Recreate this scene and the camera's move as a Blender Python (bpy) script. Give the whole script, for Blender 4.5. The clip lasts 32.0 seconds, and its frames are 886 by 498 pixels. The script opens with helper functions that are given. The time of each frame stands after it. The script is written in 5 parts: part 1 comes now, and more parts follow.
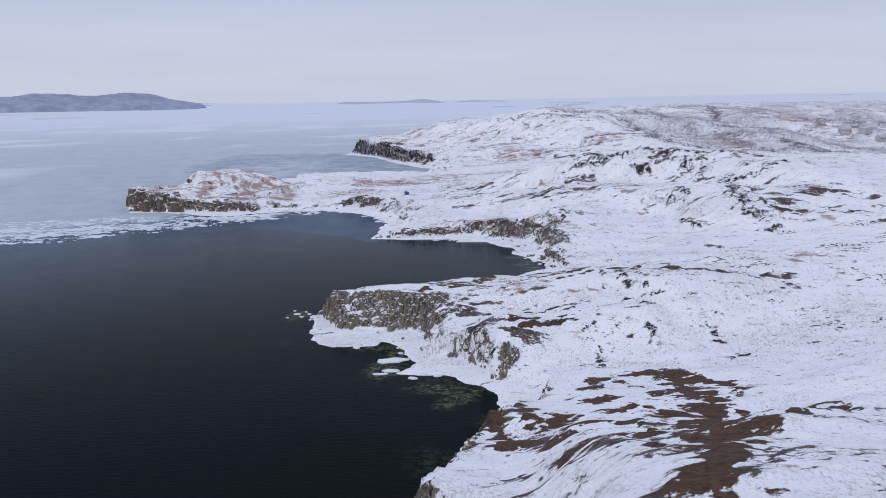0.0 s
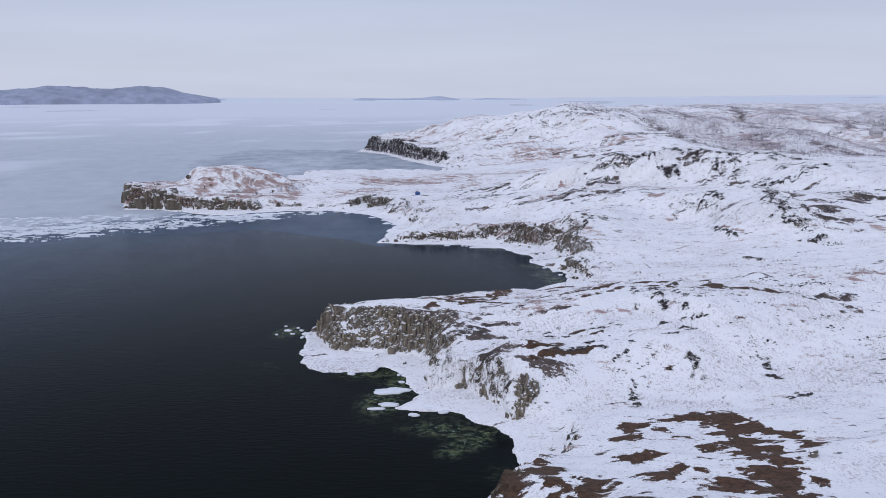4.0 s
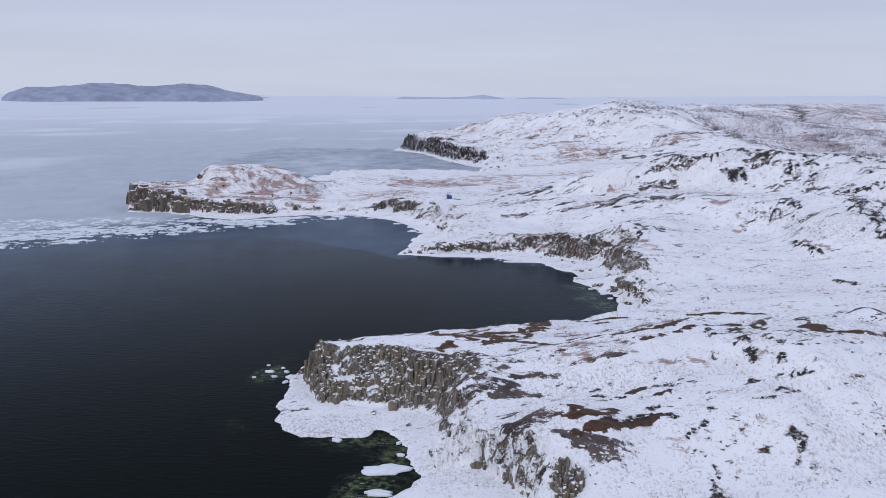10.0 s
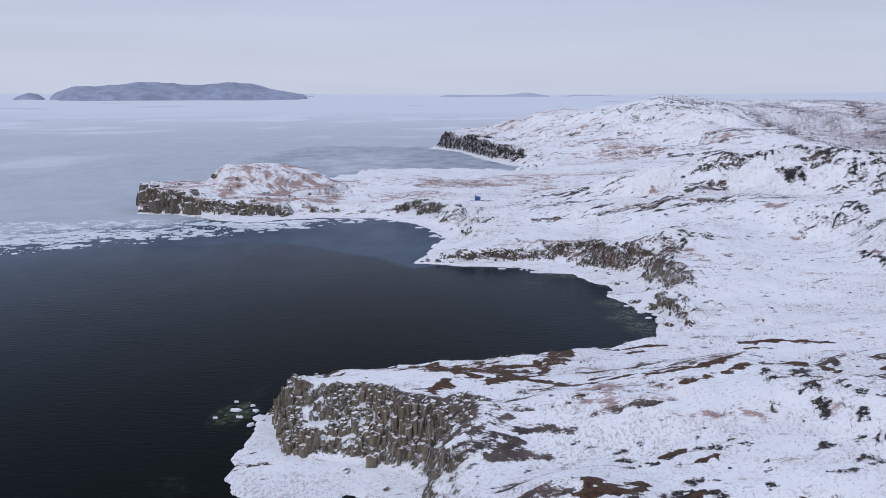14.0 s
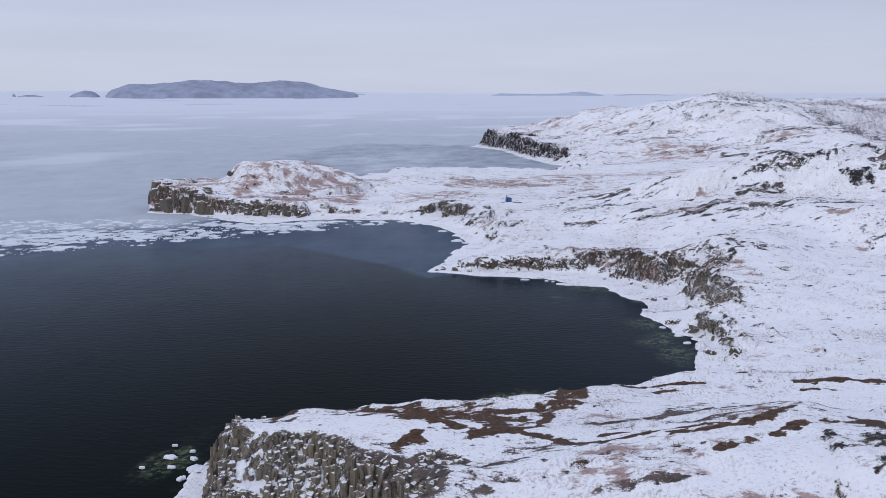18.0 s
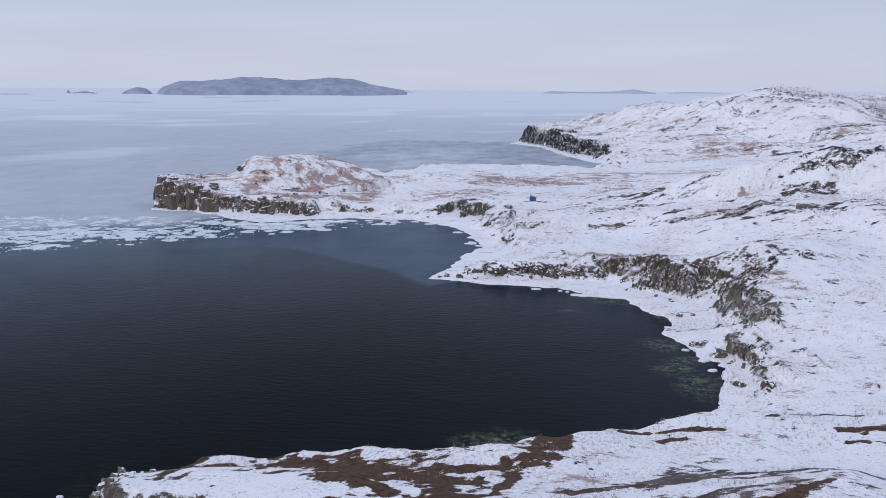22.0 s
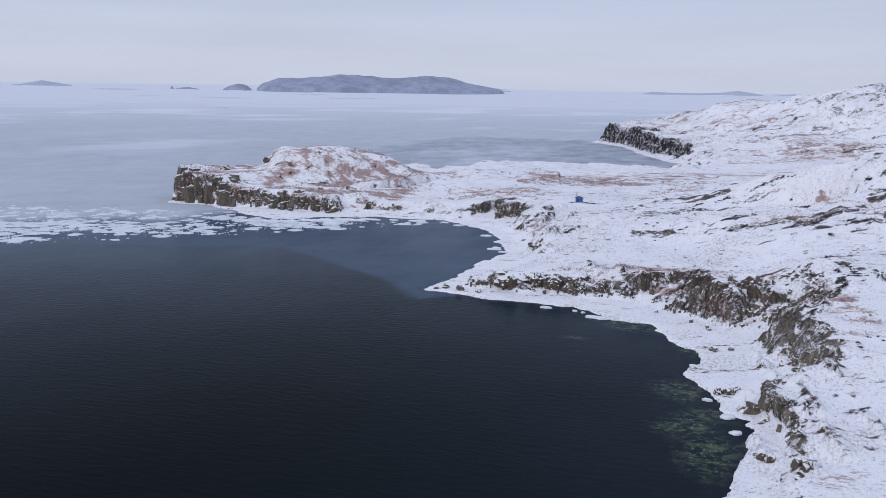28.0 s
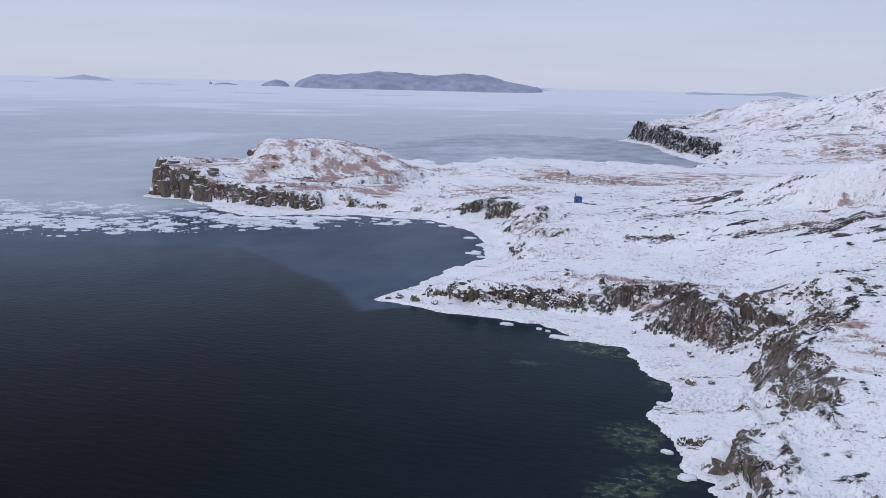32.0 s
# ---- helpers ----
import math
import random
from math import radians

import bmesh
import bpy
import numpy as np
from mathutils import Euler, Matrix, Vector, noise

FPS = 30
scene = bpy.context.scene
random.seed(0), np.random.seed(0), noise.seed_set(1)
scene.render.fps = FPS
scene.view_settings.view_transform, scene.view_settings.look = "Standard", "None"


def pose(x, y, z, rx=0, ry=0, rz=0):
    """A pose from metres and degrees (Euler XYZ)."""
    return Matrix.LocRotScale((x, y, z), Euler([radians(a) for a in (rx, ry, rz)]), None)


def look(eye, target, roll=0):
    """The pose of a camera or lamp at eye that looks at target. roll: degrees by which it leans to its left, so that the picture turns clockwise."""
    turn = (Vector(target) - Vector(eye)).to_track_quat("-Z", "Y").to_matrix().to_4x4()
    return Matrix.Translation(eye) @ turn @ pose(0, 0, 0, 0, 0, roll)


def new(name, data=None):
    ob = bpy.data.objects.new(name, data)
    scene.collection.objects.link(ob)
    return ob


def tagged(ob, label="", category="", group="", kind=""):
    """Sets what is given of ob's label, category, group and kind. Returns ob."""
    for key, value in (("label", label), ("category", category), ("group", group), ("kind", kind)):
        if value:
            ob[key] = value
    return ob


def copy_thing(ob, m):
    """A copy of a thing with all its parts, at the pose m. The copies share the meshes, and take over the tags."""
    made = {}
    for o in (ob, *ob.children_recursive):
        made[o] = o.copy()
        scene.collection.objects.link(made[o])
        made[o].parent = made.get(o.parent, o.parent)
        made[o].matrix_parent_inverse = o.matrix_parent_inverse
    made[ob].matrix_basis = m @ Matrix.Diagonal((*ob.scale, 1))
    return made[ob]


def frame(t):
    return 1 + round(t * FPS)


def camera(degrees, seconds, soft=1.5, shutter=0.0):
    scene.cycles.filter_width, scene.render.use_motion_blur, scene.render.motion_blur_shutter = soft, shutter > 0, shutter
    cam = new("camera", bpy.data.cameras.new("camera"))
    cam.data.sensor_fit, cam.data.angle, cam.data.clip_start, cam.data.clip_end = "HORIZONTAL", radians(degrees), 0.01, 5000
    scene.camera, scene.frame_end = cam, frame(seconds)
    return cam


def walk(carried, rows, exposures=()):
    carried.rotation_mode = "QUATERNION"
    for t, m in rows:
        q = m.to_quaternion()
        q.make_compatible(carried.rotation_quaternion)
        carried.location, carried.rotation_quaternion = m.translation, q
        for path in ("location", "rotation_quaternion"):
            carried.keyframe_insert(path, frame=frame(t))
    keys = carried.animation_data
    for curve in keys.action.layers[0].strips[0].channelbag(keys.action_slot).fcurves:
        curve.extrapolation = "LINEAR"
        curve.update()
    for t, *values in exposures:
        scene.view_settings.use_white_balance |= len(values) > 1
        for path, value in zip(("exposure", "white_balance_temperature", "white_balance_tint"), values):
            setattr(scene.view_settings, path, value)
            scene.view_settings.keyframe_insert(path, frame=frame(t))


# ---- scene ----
cam = camera(49.46, 32.0, soft=0.8)


def fly(x, y, z, turn, tilt, lean):
    """A pose of the drone: heading to the left of +y, tilt above level and lean, in degrees."""
    a, b = radians(turn), radians(tilt)
    ahead = Vector((-math.sin(a) * math.cos(b), math.cos(a) * math.cos(b), math.sin(b)))
    return look((x, y, z), Vector((x, y, z)) + ahead, lean)


PATH = [
    (0.0, fly(0.00, 0.00, 72.00, -0.062, -9.178, -0.858)),
    (1.0, fly(0.32, 8.96, 71.51, -0.084, -9.221, -0.744)),
    (2.0, fly(0.65, 17.98, 71.01, 0.224, -9.243, -0.515)),
    (3.0, fly(0.98, 27.12, 70.48, 0.543, -9.268, -0.234)),
    (3.5, fly(1.15, 31.76, 70.20, 0.678, -9.286, -0.183)),
    (5.5, fly(1.87, 50.84, 68.95, 1.312, -9.321, 0.081)),
    (6.0, fly(2.09, 55.71, 68.62, 1.564, -9.321, 0.154)),
    (7.0, fly(2.65, 65.53, 67.94, 2.054, -9.319, 0.278)),
    (8.0, fly(3.41, 75.37, 67.27, 2.516, -9.319, 0.321)),
    (9.0, fly(4.42, 85.18, 66.62, 2.971, -9.330, 0.232)),
    (10.0, fly(5.67, 94.96, 65.98, 3.419, -9.321, 0.109)),
    (11.0, fly(7.15, 104.73, 65.35, 4.083, -9.337, -0.014)),
    (12.0, fly(8.83, 114.49, 64.69, 4.784, -9.360, -0.034)),
    (13.0, fly(10.68, 124.26, 64.01, 5.466, -9.397, -0.085)),
    (14.0, fly(12.65, 134.01, 63.30, 6.205, -9.411, -0.126)),
    (14.5, fly(13.64, 138.85, 62.92, 6.560, -9.401, -0.081)),
    (16.5, fly(17.50, 157.94, 61.27, 8.024, -9.423, -0.044)),
    (17.0, fly(18.41, 162.61, 60.83, 8.392, -9.432, -0.053)),
    (18.0, fly(20.21, 171.82, 59.90, 9.374, -9.445, 0.011)),
    (19.0, fly(22.06, 180.86, 58.96, 9.851, -9.471, -0.006)),
    (20.0, fly(24.07, 189.71, 58.03, 10.219, -9.484, -0.057)),
    (21.0, fly(26.28, 198.39, 57.11, 11.132, -9.516, -0.008)),
    (22.0, fly(28.67, 206.93, 56.20, 12.450, -9.545, 0.151)),
    (23.0, fly(31.14, 215.38, 55.27, 13.902, -9.573, 0.322)),
    (24.0, fly(33.62, 223.80, 54.31, 15.283, -9.570, 0.485)),
    (25.0, fly(36.05, 232.24, 53.29, 16.512, -9.568, 0.624)),
    (25.5, fly(37.24, 236.47, 52.77, 16.849, -9.549, 0.706)),
    (27.5, fly(41.80, 253.54, 50.72, 18.050, -9.549, 0.856)),
    (28.0, fly(42.89, 257.86, 50.23, 18.389, -9.558, 0.736)),
    (29.0, fly(45.00, 266.56, 49.31, 19.051, -9.598, 0.871)),
    (30.0, fly(47.05, 275.33, 48.45, 19.799, -9.648, 0.922)),
    (31.0, fly(49.05, 284.16, 47.63, 20.402, -9.693, 1.065)),
    (32.0, fly(51.04, 293.00, 46.83, 20.792, -9.679, 1.283)),
]
walk(cam, PATH)


# ---- world, sun and exposure ----
def overcast():
    w = bpy.data.worlds.new("overcast_sky")
    scene.world = w
    w.use_nodes = True
    nt = w.node_tree
    nt.nodes.clear()
    out, bg = nt.nodes.new("ShaderNodeOutputWorld"), nt.nodes.new("ShaderNodeBackground")
    tc, sep = nt.nodes.new("ShaderNodeTexCoord"), nt.nodes.new("ShaderNodeSeparateXYZ")
    nt.links.new(tc.outputs["Generated"], sep.inputs[0])
    ramp = nt.nodes.new("ShaderNodeValToRGB")
    el = ramp.color_ramp.elements
    el[0].position, el[0].color = 0.0, (*HORIZON, 1)
    el[1].position, el[1].color = 1.0, (*ZENITH, 1)
    for p, c in ((0.02, HORIZON), (0.10, UPPER)):
        e = el.new(p)
        e.color = (*c, 1)
    nt.links.new(sep.outputs["Z"], ramp.inputs[0])
    # cloud streaks, stretched along the horizon
    mp, nz = nt.nodes.new("ShaderNodeMapping"), nt.nodes.new("ShaderNodeTexNoise")
    mp.inputs["Scale"].default_value = (2.2, 2.2, 22)
    nz.inputs["Scale"].default_value, nz.inputs["Detail"].default_value = 1.6, 5
    nt.links.new(tc.outputs["Generated"], mp.inputs[0])
    nt.links.new(mp.outputs[0], nz.inputs["Vector"])
    mr = nt.nodes.new("ShaderNodeMapRange")
    mr.inputs["From Min"].default_value, mr.inputs["From Max"].default_value = 0.3, 0.7
    mr.inputs["To Min"].default_value, mr.inputs["To Max"].default_value = 0.955, 1.035
    nt.links.new(nz.outputs[0], mr.inputs[0])
    mul = nt.nodes.new("ShaderNodeVectorMath")
    mul.operation = "SCALE"
    nt.links.new(ramp.outputs[0], mul.inputs[0])
    nt.links.new(mr.outputs[0], mul.inputs["Scale"])
    # a little of the clear sky behind the cloud
    sky = nt.nodes.new("ShaderNodeTexSky")
    sky.sky_type, sky.sun_disc = "NISHITA", False
    sky.sun_elevation, sky.sun_rotation = radians(28), radians(150)
    add = nt.nodes.new("ShaderNodeVectorMath")
    add.operation = "MULTIPLY_ADD"
    add.inputs[1].default_value = (0.006,) * 3
    nt.links.new(sky.outputs[0], add.inputs[0])
    nt.links.new(mul.outputs[0], add.inputs[2])
    nt.links.new(add.outputs[0], bg.inputs["Color"])
    nt.links.new(bg.outputs[0], out.inputs[0])


HORIZON, UPPER, ZENITH = (0.535, 0.58, 0.72), (0.485, 0.535, 0.70), (0.60, 0.67, 0.875)
overcast()
sun = new("sun", bpy.data.lights.new("sun", "SUN"))
sun.data.energy, sun.data.angle, sun.data.color = 0.8, radians(30), (1.0, 0.98, 0.97)
sun.rotation_euler = (radians(62), 0, radians(-30))


# ---- materials ----
def material(name):
    m = bpy.data.materials.new(name)
    m.use_nodes = True
    nt = m.node_tree
    return m, nt, nt.nodes["Principled BSDF"]


def node(nt, kind, links=(), **values):
    n = nt.nodes.new(kind)
    for key, v in values.items():
        n.inputs[key.replace("_", " ")].default_value = v
    for a, b in links:
        nt.links.new(a, n.inputs[b])
    return n


def attr(nt, name):
    n = nt.nodes.new("ShaderNodeAttribute")
    n.attribute_name = name
    return n.outputs["Fac"]


def place(nt, scale=(1, 1, 1)):
    g = nt.nodes.new("ShaderNodeNewGeometry")
    mp = nt.nodes.new("ShaderNodeMapping")
    mp.inputs["Scale"].default_value = scale
    nt.links.new(g.outputs["Position"], mp.inputs[0])
    return mp.outputs[0]


def noise_tex(nt, vec, scale, detail=6, rough=0.6):
    return node(nt, "ShaderNodeTexNoise", [(vec, "Vector")], Scale=scale, Detail=detail, Roughness=rough).outputs[0]


def ramp01(nt, value, lo, hi, a=0.0, b=1.0):
    n = node(nt, "ShaderNodeMapRange", [(value, 0)])
    n.inputs[1].default_value, n.inputs[2].default_value, n.inputs[3].default_value, n.inputs[4].default_value = lo, hi, a, b
    return n.outputs[0]


def calc(nt, op, a, b=0.0):
    n = nt.nodes.new("ShaderNodeMath")
    n.operation = op
    for k, v in enumerate((a, b)):
        if isinstance(v, (int, float)):
            n.inputs[k].default_value = v
        else:
            nt.links.new(v, n.inputs[k])
    return n.outputs[0]


def mix(nt, fac, a, b):
    n = nt.nodes.new("ShaderNodeMix")
    n.data_type = "RGBA"
    for k, v in ((0, fac), (6, a), (7, b)):
        if isinstance(v, (int, float)):
            n.inputs[k].default_value = v
        elif isinstance(v, tuple):
            n.inputs[k].default_value = (*v, 1)
        else:
            nt.links.new(v, n.inputs[k])
    return n.outputs[2]


def bump(nt, height, strength, dist, normal=None):
    n = node(nt, "ShaderNodeBump", [(height, "Height")], Strength=strength, Distance=dist)
    if normal:
        nt.links.new(normal, n.inputs["Normal"])
    return n.outputs[0]


SNOW = (0.88, 0.875, 0.90)


def ground_material():
    """Snow over rock, brown turf and dry grass; where each lies is stored on the mesh, its grain is added here."""
    m, nt, bsdf = material("snowy_ground")
    p = place(nt)
    fine, mid, big = noise_tex(nt, p, 1.1, 8, 0.7), noise_tex(nt, p, 0.22, 6), noise_tex(nt, p, 0.045, 5)
    # rock: brown-grey basalt with upright streaks
    streak = noise_tex(nt, place(nt, (1.3, 1.3, 0.16)), 1.0, 7, 0.65)
    rock = mix(nt, ramp01(nt, streak, 0.36, 0.62), (0.035, 0.03, 0.027), (0.32, 0.27, 0.215))
    rock = mix(nt, ramp01(nt, mid, 0.5, 0.7), rock, (0.18, 0.15, 0.115))
    dark = mix(nt, ramp01(nt, fine, 0.35, 0.7), (0.019, 0.016, 0.018), (0.075, 0.064, 0.068))
    rusty = mix(nt, ramp01(nt, streak, 0.35, 0.64), (0.035, 0.024, 0.019), (0.23, 0.155, 0.11))
    rock = mix(nt, ramp01(nt, attr(nt, "grass"), 0.1, 0.5, 0.0, 0.85), rock, rusty)
    rock = mix(nt, attr(nt, "dark"), rock, dark)
    turf = mix(nt, ramp01(nt, fine, 0.36, 0.64), (0.034, 0.019, 0.012), (0.125, 0.066, 0.039))
    turf = mix(nt, ramp01(nt, big, 0.45, 0.75), turf, (0.07, 0.052, 0.036))
    grass = mix(nt, ramp01(nt, fine, 0.38, 0.62), (0.16, 0.072, 0.062), (0.42, 0.265, 0.235))
    grass = mix(nt, ramp01(nt, big, 0.4, 0.62), grass, (0.36, 0.23, 0.20))
    snow = mix(nt, ramp01(nt, big, 0.35, 0.7), SNOW, (0.84, 0.84, 0.875))
    # thin snow lets stalks show as faint speckle
    speck = ramp01(nt, noise_tex(nt, place(nt, (1, 1, 0.4)), 1.9, 8, 0.82), 0.525, 0.61)
    snow = mix(nt, calc(nt, "MULTIPLY", speck, ramp01(nt, mid, 0.38, 0.58, 0.10, 0.8)), snow, (0.31, 0.25, 0.26))
    # stalks of dry brush in drifts, combed across the slope
    hatch = ramp01(nt, noise_tex(nt, place(nt, (2.2, 0.9, 0.7)), 1.0, 8, 0.72), 0.50, 0.60)
    hatch = calc(nt, "MULTIPLY", hatch, ramp01(nt, noise_tex(nt, place(nt, (0.8, 1.4, 1)), 0.035, 6, 0.62), 0.49, 0.60, 0.0, 0.62))
    snow = mix(nt, hatch, snow, (0.33, 0.275, 0.285))
    grit = noise_tex(nt, place(nt, (0.8, 1.1, 0.9)), 0.5, 12, 0.82)
    ragged = calc(nt, "SUBTRACT", grit, 0.5)

    def edge(name, width, soft=0.04):
        a = calc(nt, "ADD", attr(nt, name), calc(nt, "MULTIPLY", ragged, width))
        return ramp01(nt, a, 0.5 - soft, 0.5 + soft)
    brushy = noise_tex(nt, place(nt, (0.5, 1.0, 0.9)), 0.2, 13, 0.82)
    tuft = ramp01(nt, calc(nt, "ADD", brushy, ramp01(nt, attr(nt, "grass"), 0.05, 0.8, -0.10, 0.05)), 0.48, 0.53, 0.0, 0.85)
    grassy = mix(nt, tuft, snow, grass)
    stony = ramp01(nt, calc(nt, "ADD", attr(nt, "scree"), calc(nt, "MULTIPLY", ragged, 3.6)), 0.68, 0.76)
    grassy = mix(nt, stony, grassy, mix(nt, ramp01(nt, mid, 0.4, 0.6), (0.055, 0.045, 0.043), (0.13, 0.10, 0.09)))
    # undergrowth of the far woods
    under = ramp01(nt, noise_tex(nt, place(nt, (0.5, 0.16, 0.1)), 0.6, 9, 0.78), 0.42, 0.58, 0.25, 0.9)
    grassy = mix(nt, calc(nt, "MULTIPLY", under, attr(nt, "wood")), grassy, (0.42, 0.38, 0.42))
    col = mix(nt, edge("turf", 2.4), grassy, turf)
    rocky = edge("rock", 3.8)
    up = nt.nodes.new("ShaderNodeSeparateXYZ")
    nt.links.new(nt.nodes.new("ShaderNodeNewGeometry").outputs["Normal"], up.inputs[0])
    flat = calc(nt, "ADD", up.outputs["Z"], calc(nt, "MULTIPLY", calc(nt, "SUBTRACT", fine, 0.5), 0.9))
    rocky = calc(nt, "MULTIPLY", rocky, calc(nt, "MAXIMUM", calc(nt, "MAXIMUM", attr(nt, "dark"), attr(nt, "bare")), ramp01(nt, flat, 0.60, 0.78, 1.0, 0.0)))
    plaster = noise_tex(nt, place(nt, (1, 1, 0.7)), 0.42, 11, 0.84)
    rocky = calc(nt, "MULTIPLY", rocky, ramp01(nt, plaster, 0.50, 0.56, 1.0, 0.1))
    rocky = ramp01(nt, rocky, 0.30, 0.46)
    col = mix(nt, rocky, col, rock)
    nt.links.new(col, bsdf.inputs["Base Color"])
    bsdf.inputs["Roughness"].default_value = 0.85
    bsdf.inputs["Specular IOR Level"].default_value = 0.2
    n1 = bump(nt, fine, 0.5, 0.45)
    n2 = bump(nt, calc(nt, "MULTIPLY", streak, rocky), 0.9, 1.2, n1)
    nt.links.new(n2, bsdf.inputs["Normal"])
    return m


def water_material():
    """Cold dark water; past its edge, skin ice and drift ice, stored on the mesh as cover."""
    m, nt, bsdf = material("sea_water")
    p = place(nt)
    mid, big = noise_tex(nt, place(nt, (1.0, 0.6, 1)), 0.05, 9, 0.7), noise_tex(nt, place(nt, (1.2, 0.5, 1)), 0.006, 6)
    cover, shoal, pale = attr(nt, "ice"), attr(nt, "shoal"), attr(nt, "pale")
    deep = mix(nt, ramp01(nt, big, 0.3, 0.7), (0.0040, 0.0060, 0.0056), (0.0040, 0.0070, 0.0086))
    weed = mix(nt, ramp01(nt, noise_tex(nt, p, 0.45, 7, 0.7), 0.45, 0.62), (0.008, 0.012, 0.010), (0.10, 0.118, 0.06))
    weed = mix(nt, ramp01(nt, noise_tex(nt, p, 0.9, 6, 0.7), 0.56, 0.7), weed, (0.19, 0.28, 0.24))
    deep = mix(nt, shoal, deep, weed)
    torn = calc(nt, "MULTIPLY", calc(nt, "SUBTRACT", mid, 0.5), ramp01(nt, cover, 0.34, 0.6, 0.0, 0.6))
    a = calc(nt, "ADD", cover, torn)
    icy = ramp01(nt, a, 0.10, 0.9)
    # thin grease ice; on open water it also paints the sky's bluish sheen
    grease_sheen = mix(nt, ramp01(nt, mid, 0.35, 0.7), (0.052, 0.092, 0.152), (0.10, 0.15, 0.22))
    skin = mix(nt, ramp01(nt, mid, 0.35, 0.7), (0.42, 0.455, 0.51), (0.52, 0.55, 0.60))
    skin = mix(nt, ramp01(nt, big, 0.5, 0.8), skin, (0.54, 0.575, 0.63))
    # pale ice patches, and distance haze painted into the far ice's colour
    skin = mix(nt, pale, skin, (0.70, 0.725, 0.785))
    col = mix(nt, ramp01(nt, icy, 0.0, 0.4), deep, grease_sheen)
    col = mix(nt, ramp01(nt, icy, 0.35, 0.9), col, skin)
    nt.links.new(col, bsdf.inputs["Base Color"])
    nt.links.new(ramp01(nt, icy, 0, 1, 0.10, 0.55), bsdf.inputs["Roughness"])
    bsdf.inputs["IOR"].default_value = 1.043
    bsdf.inputs["Specular Tint"].default_value = (0.52, 0.79, 1.0, 1)
    wave = noise_tex(nt, place(nt, (0.35, 1.0, 1)), 0.9, 4, 0.5)
    nt.links.new(bump(nt, wave, 0.2, 0.35), bsdf.inputs["Normal"])
    return m


def plain(name, color, rough=0.8, spread=0.25, scale=1.5):
    """A matt surface with grain at two scales."""
    m, nt, bsdf = material(name)
    p = place(nt)
    a, b = noise_tex(nt, p, scale, 7), noise_tex(nt, p, scale / 7, 4)
    dark = tuple(c * (1 - spread) for c in color)
    light = tuple(min(1, c * (1 + spread)) for c in color)
    nt.links.new(mix(nt, ramp01(nt, calc(nt, "ADD", calc(nt, "MULTIPLY", a, 0.65), calc(nt, "MULTIPLY", b, 0.35)), 0.38, 0.62), dark, light), bsdf.inputs["Base Color"])
    bsdf.inputs["Roughness"].default_value = rough
    nt.links.new(bump(nt, a, 0.3, 0.1), bsdf.inputs["Normal"])
    return m


M_GROUND, M_WATER = ground_material(), water_material()


# ---- the lie of the land ----
def lattice(ix, iy, seed):
    """A fixed pseudo-random number in 0..1 for each lattice point."""
    n = (ix.astype(np.int64) * 374761393 + iy.astype(np.int64) * 668265263 + seed * 1442695041) & 0xFFFFFFFF
    n = ((n ^ (n >> 13)) * 1274126177) & 0xFFFFFFFF
    return ((n ^ (n >> 16)) & 0xFFFF) / 65535.0


def value_noise(x, y, seed=0):
    ix, iy = np.floor(x), np.floor(y)
    u, v = x - ix, y - iy
    u, v = u * u * (3 - 2 * u), v * v * (3 - 2 * v)
    a, b = lattice(ix, iy, seed), lattice(ix + 1, iy, seed)
    c, d = lattice(ix, iy + 1, seed), lattice(ix + 1, iy + 1, seed)
    return (a * (1 - u) + b * u) * (1 - v) + (c * (1 - u) + d * u) * v


def fbm(x, y, octaves=5, seed=0, gain=0.5):
    total, amp, s = np.zeros_like(x), 1.0, 0.0
    for k in range(octaves):
        total += amp * value_noise(x * 2**k + 17 * k, y * 2**k - 9 * k, seed + k)
        s += amp
        amp *= gain
    return total / s


def smooth(a, lo, hi):
    t = np.clip((a - lo) / (hi - lo), 0, 1)
    return t * t * (3 - 2 * t)


def line_gap(x, y, pts):
    """The distance to an open line and how far along it (in points) the nearest place lies."""
    best, along = np.full(x.shape, 1e9), np.zeros(x.shape)
    for k in range(len(pts) - 1):
        (ax, ay), (bx, by) = pts[k][:2], pts[k + 1][:2]
        dx, dy = bx - ax, by - ay
        t = np.clip(((x - ax) * dx + (y - ay) * dy) / (dx * dx + dy * dy + 1e-9), 0, 1)
        d = np.hypot(x - ax - t * dx, y - ay - t * dy)
        near = d < best
        best, along = np.where(near, d, best), np.where(near, k + t, along)
    return best, along


def inside(x, y, pts):
    odd = np.zeros(x.shape, bool)
    for (ax, ay, *_), (bx, by, *_) in zip(pts, pts[1:] + pts[:1]):
        if ay != by:
            odd ^= ((ay > y) != (by > y)) & (x < (bx - ax) * (y - ay) / (by - ay) + ax)
    return odd


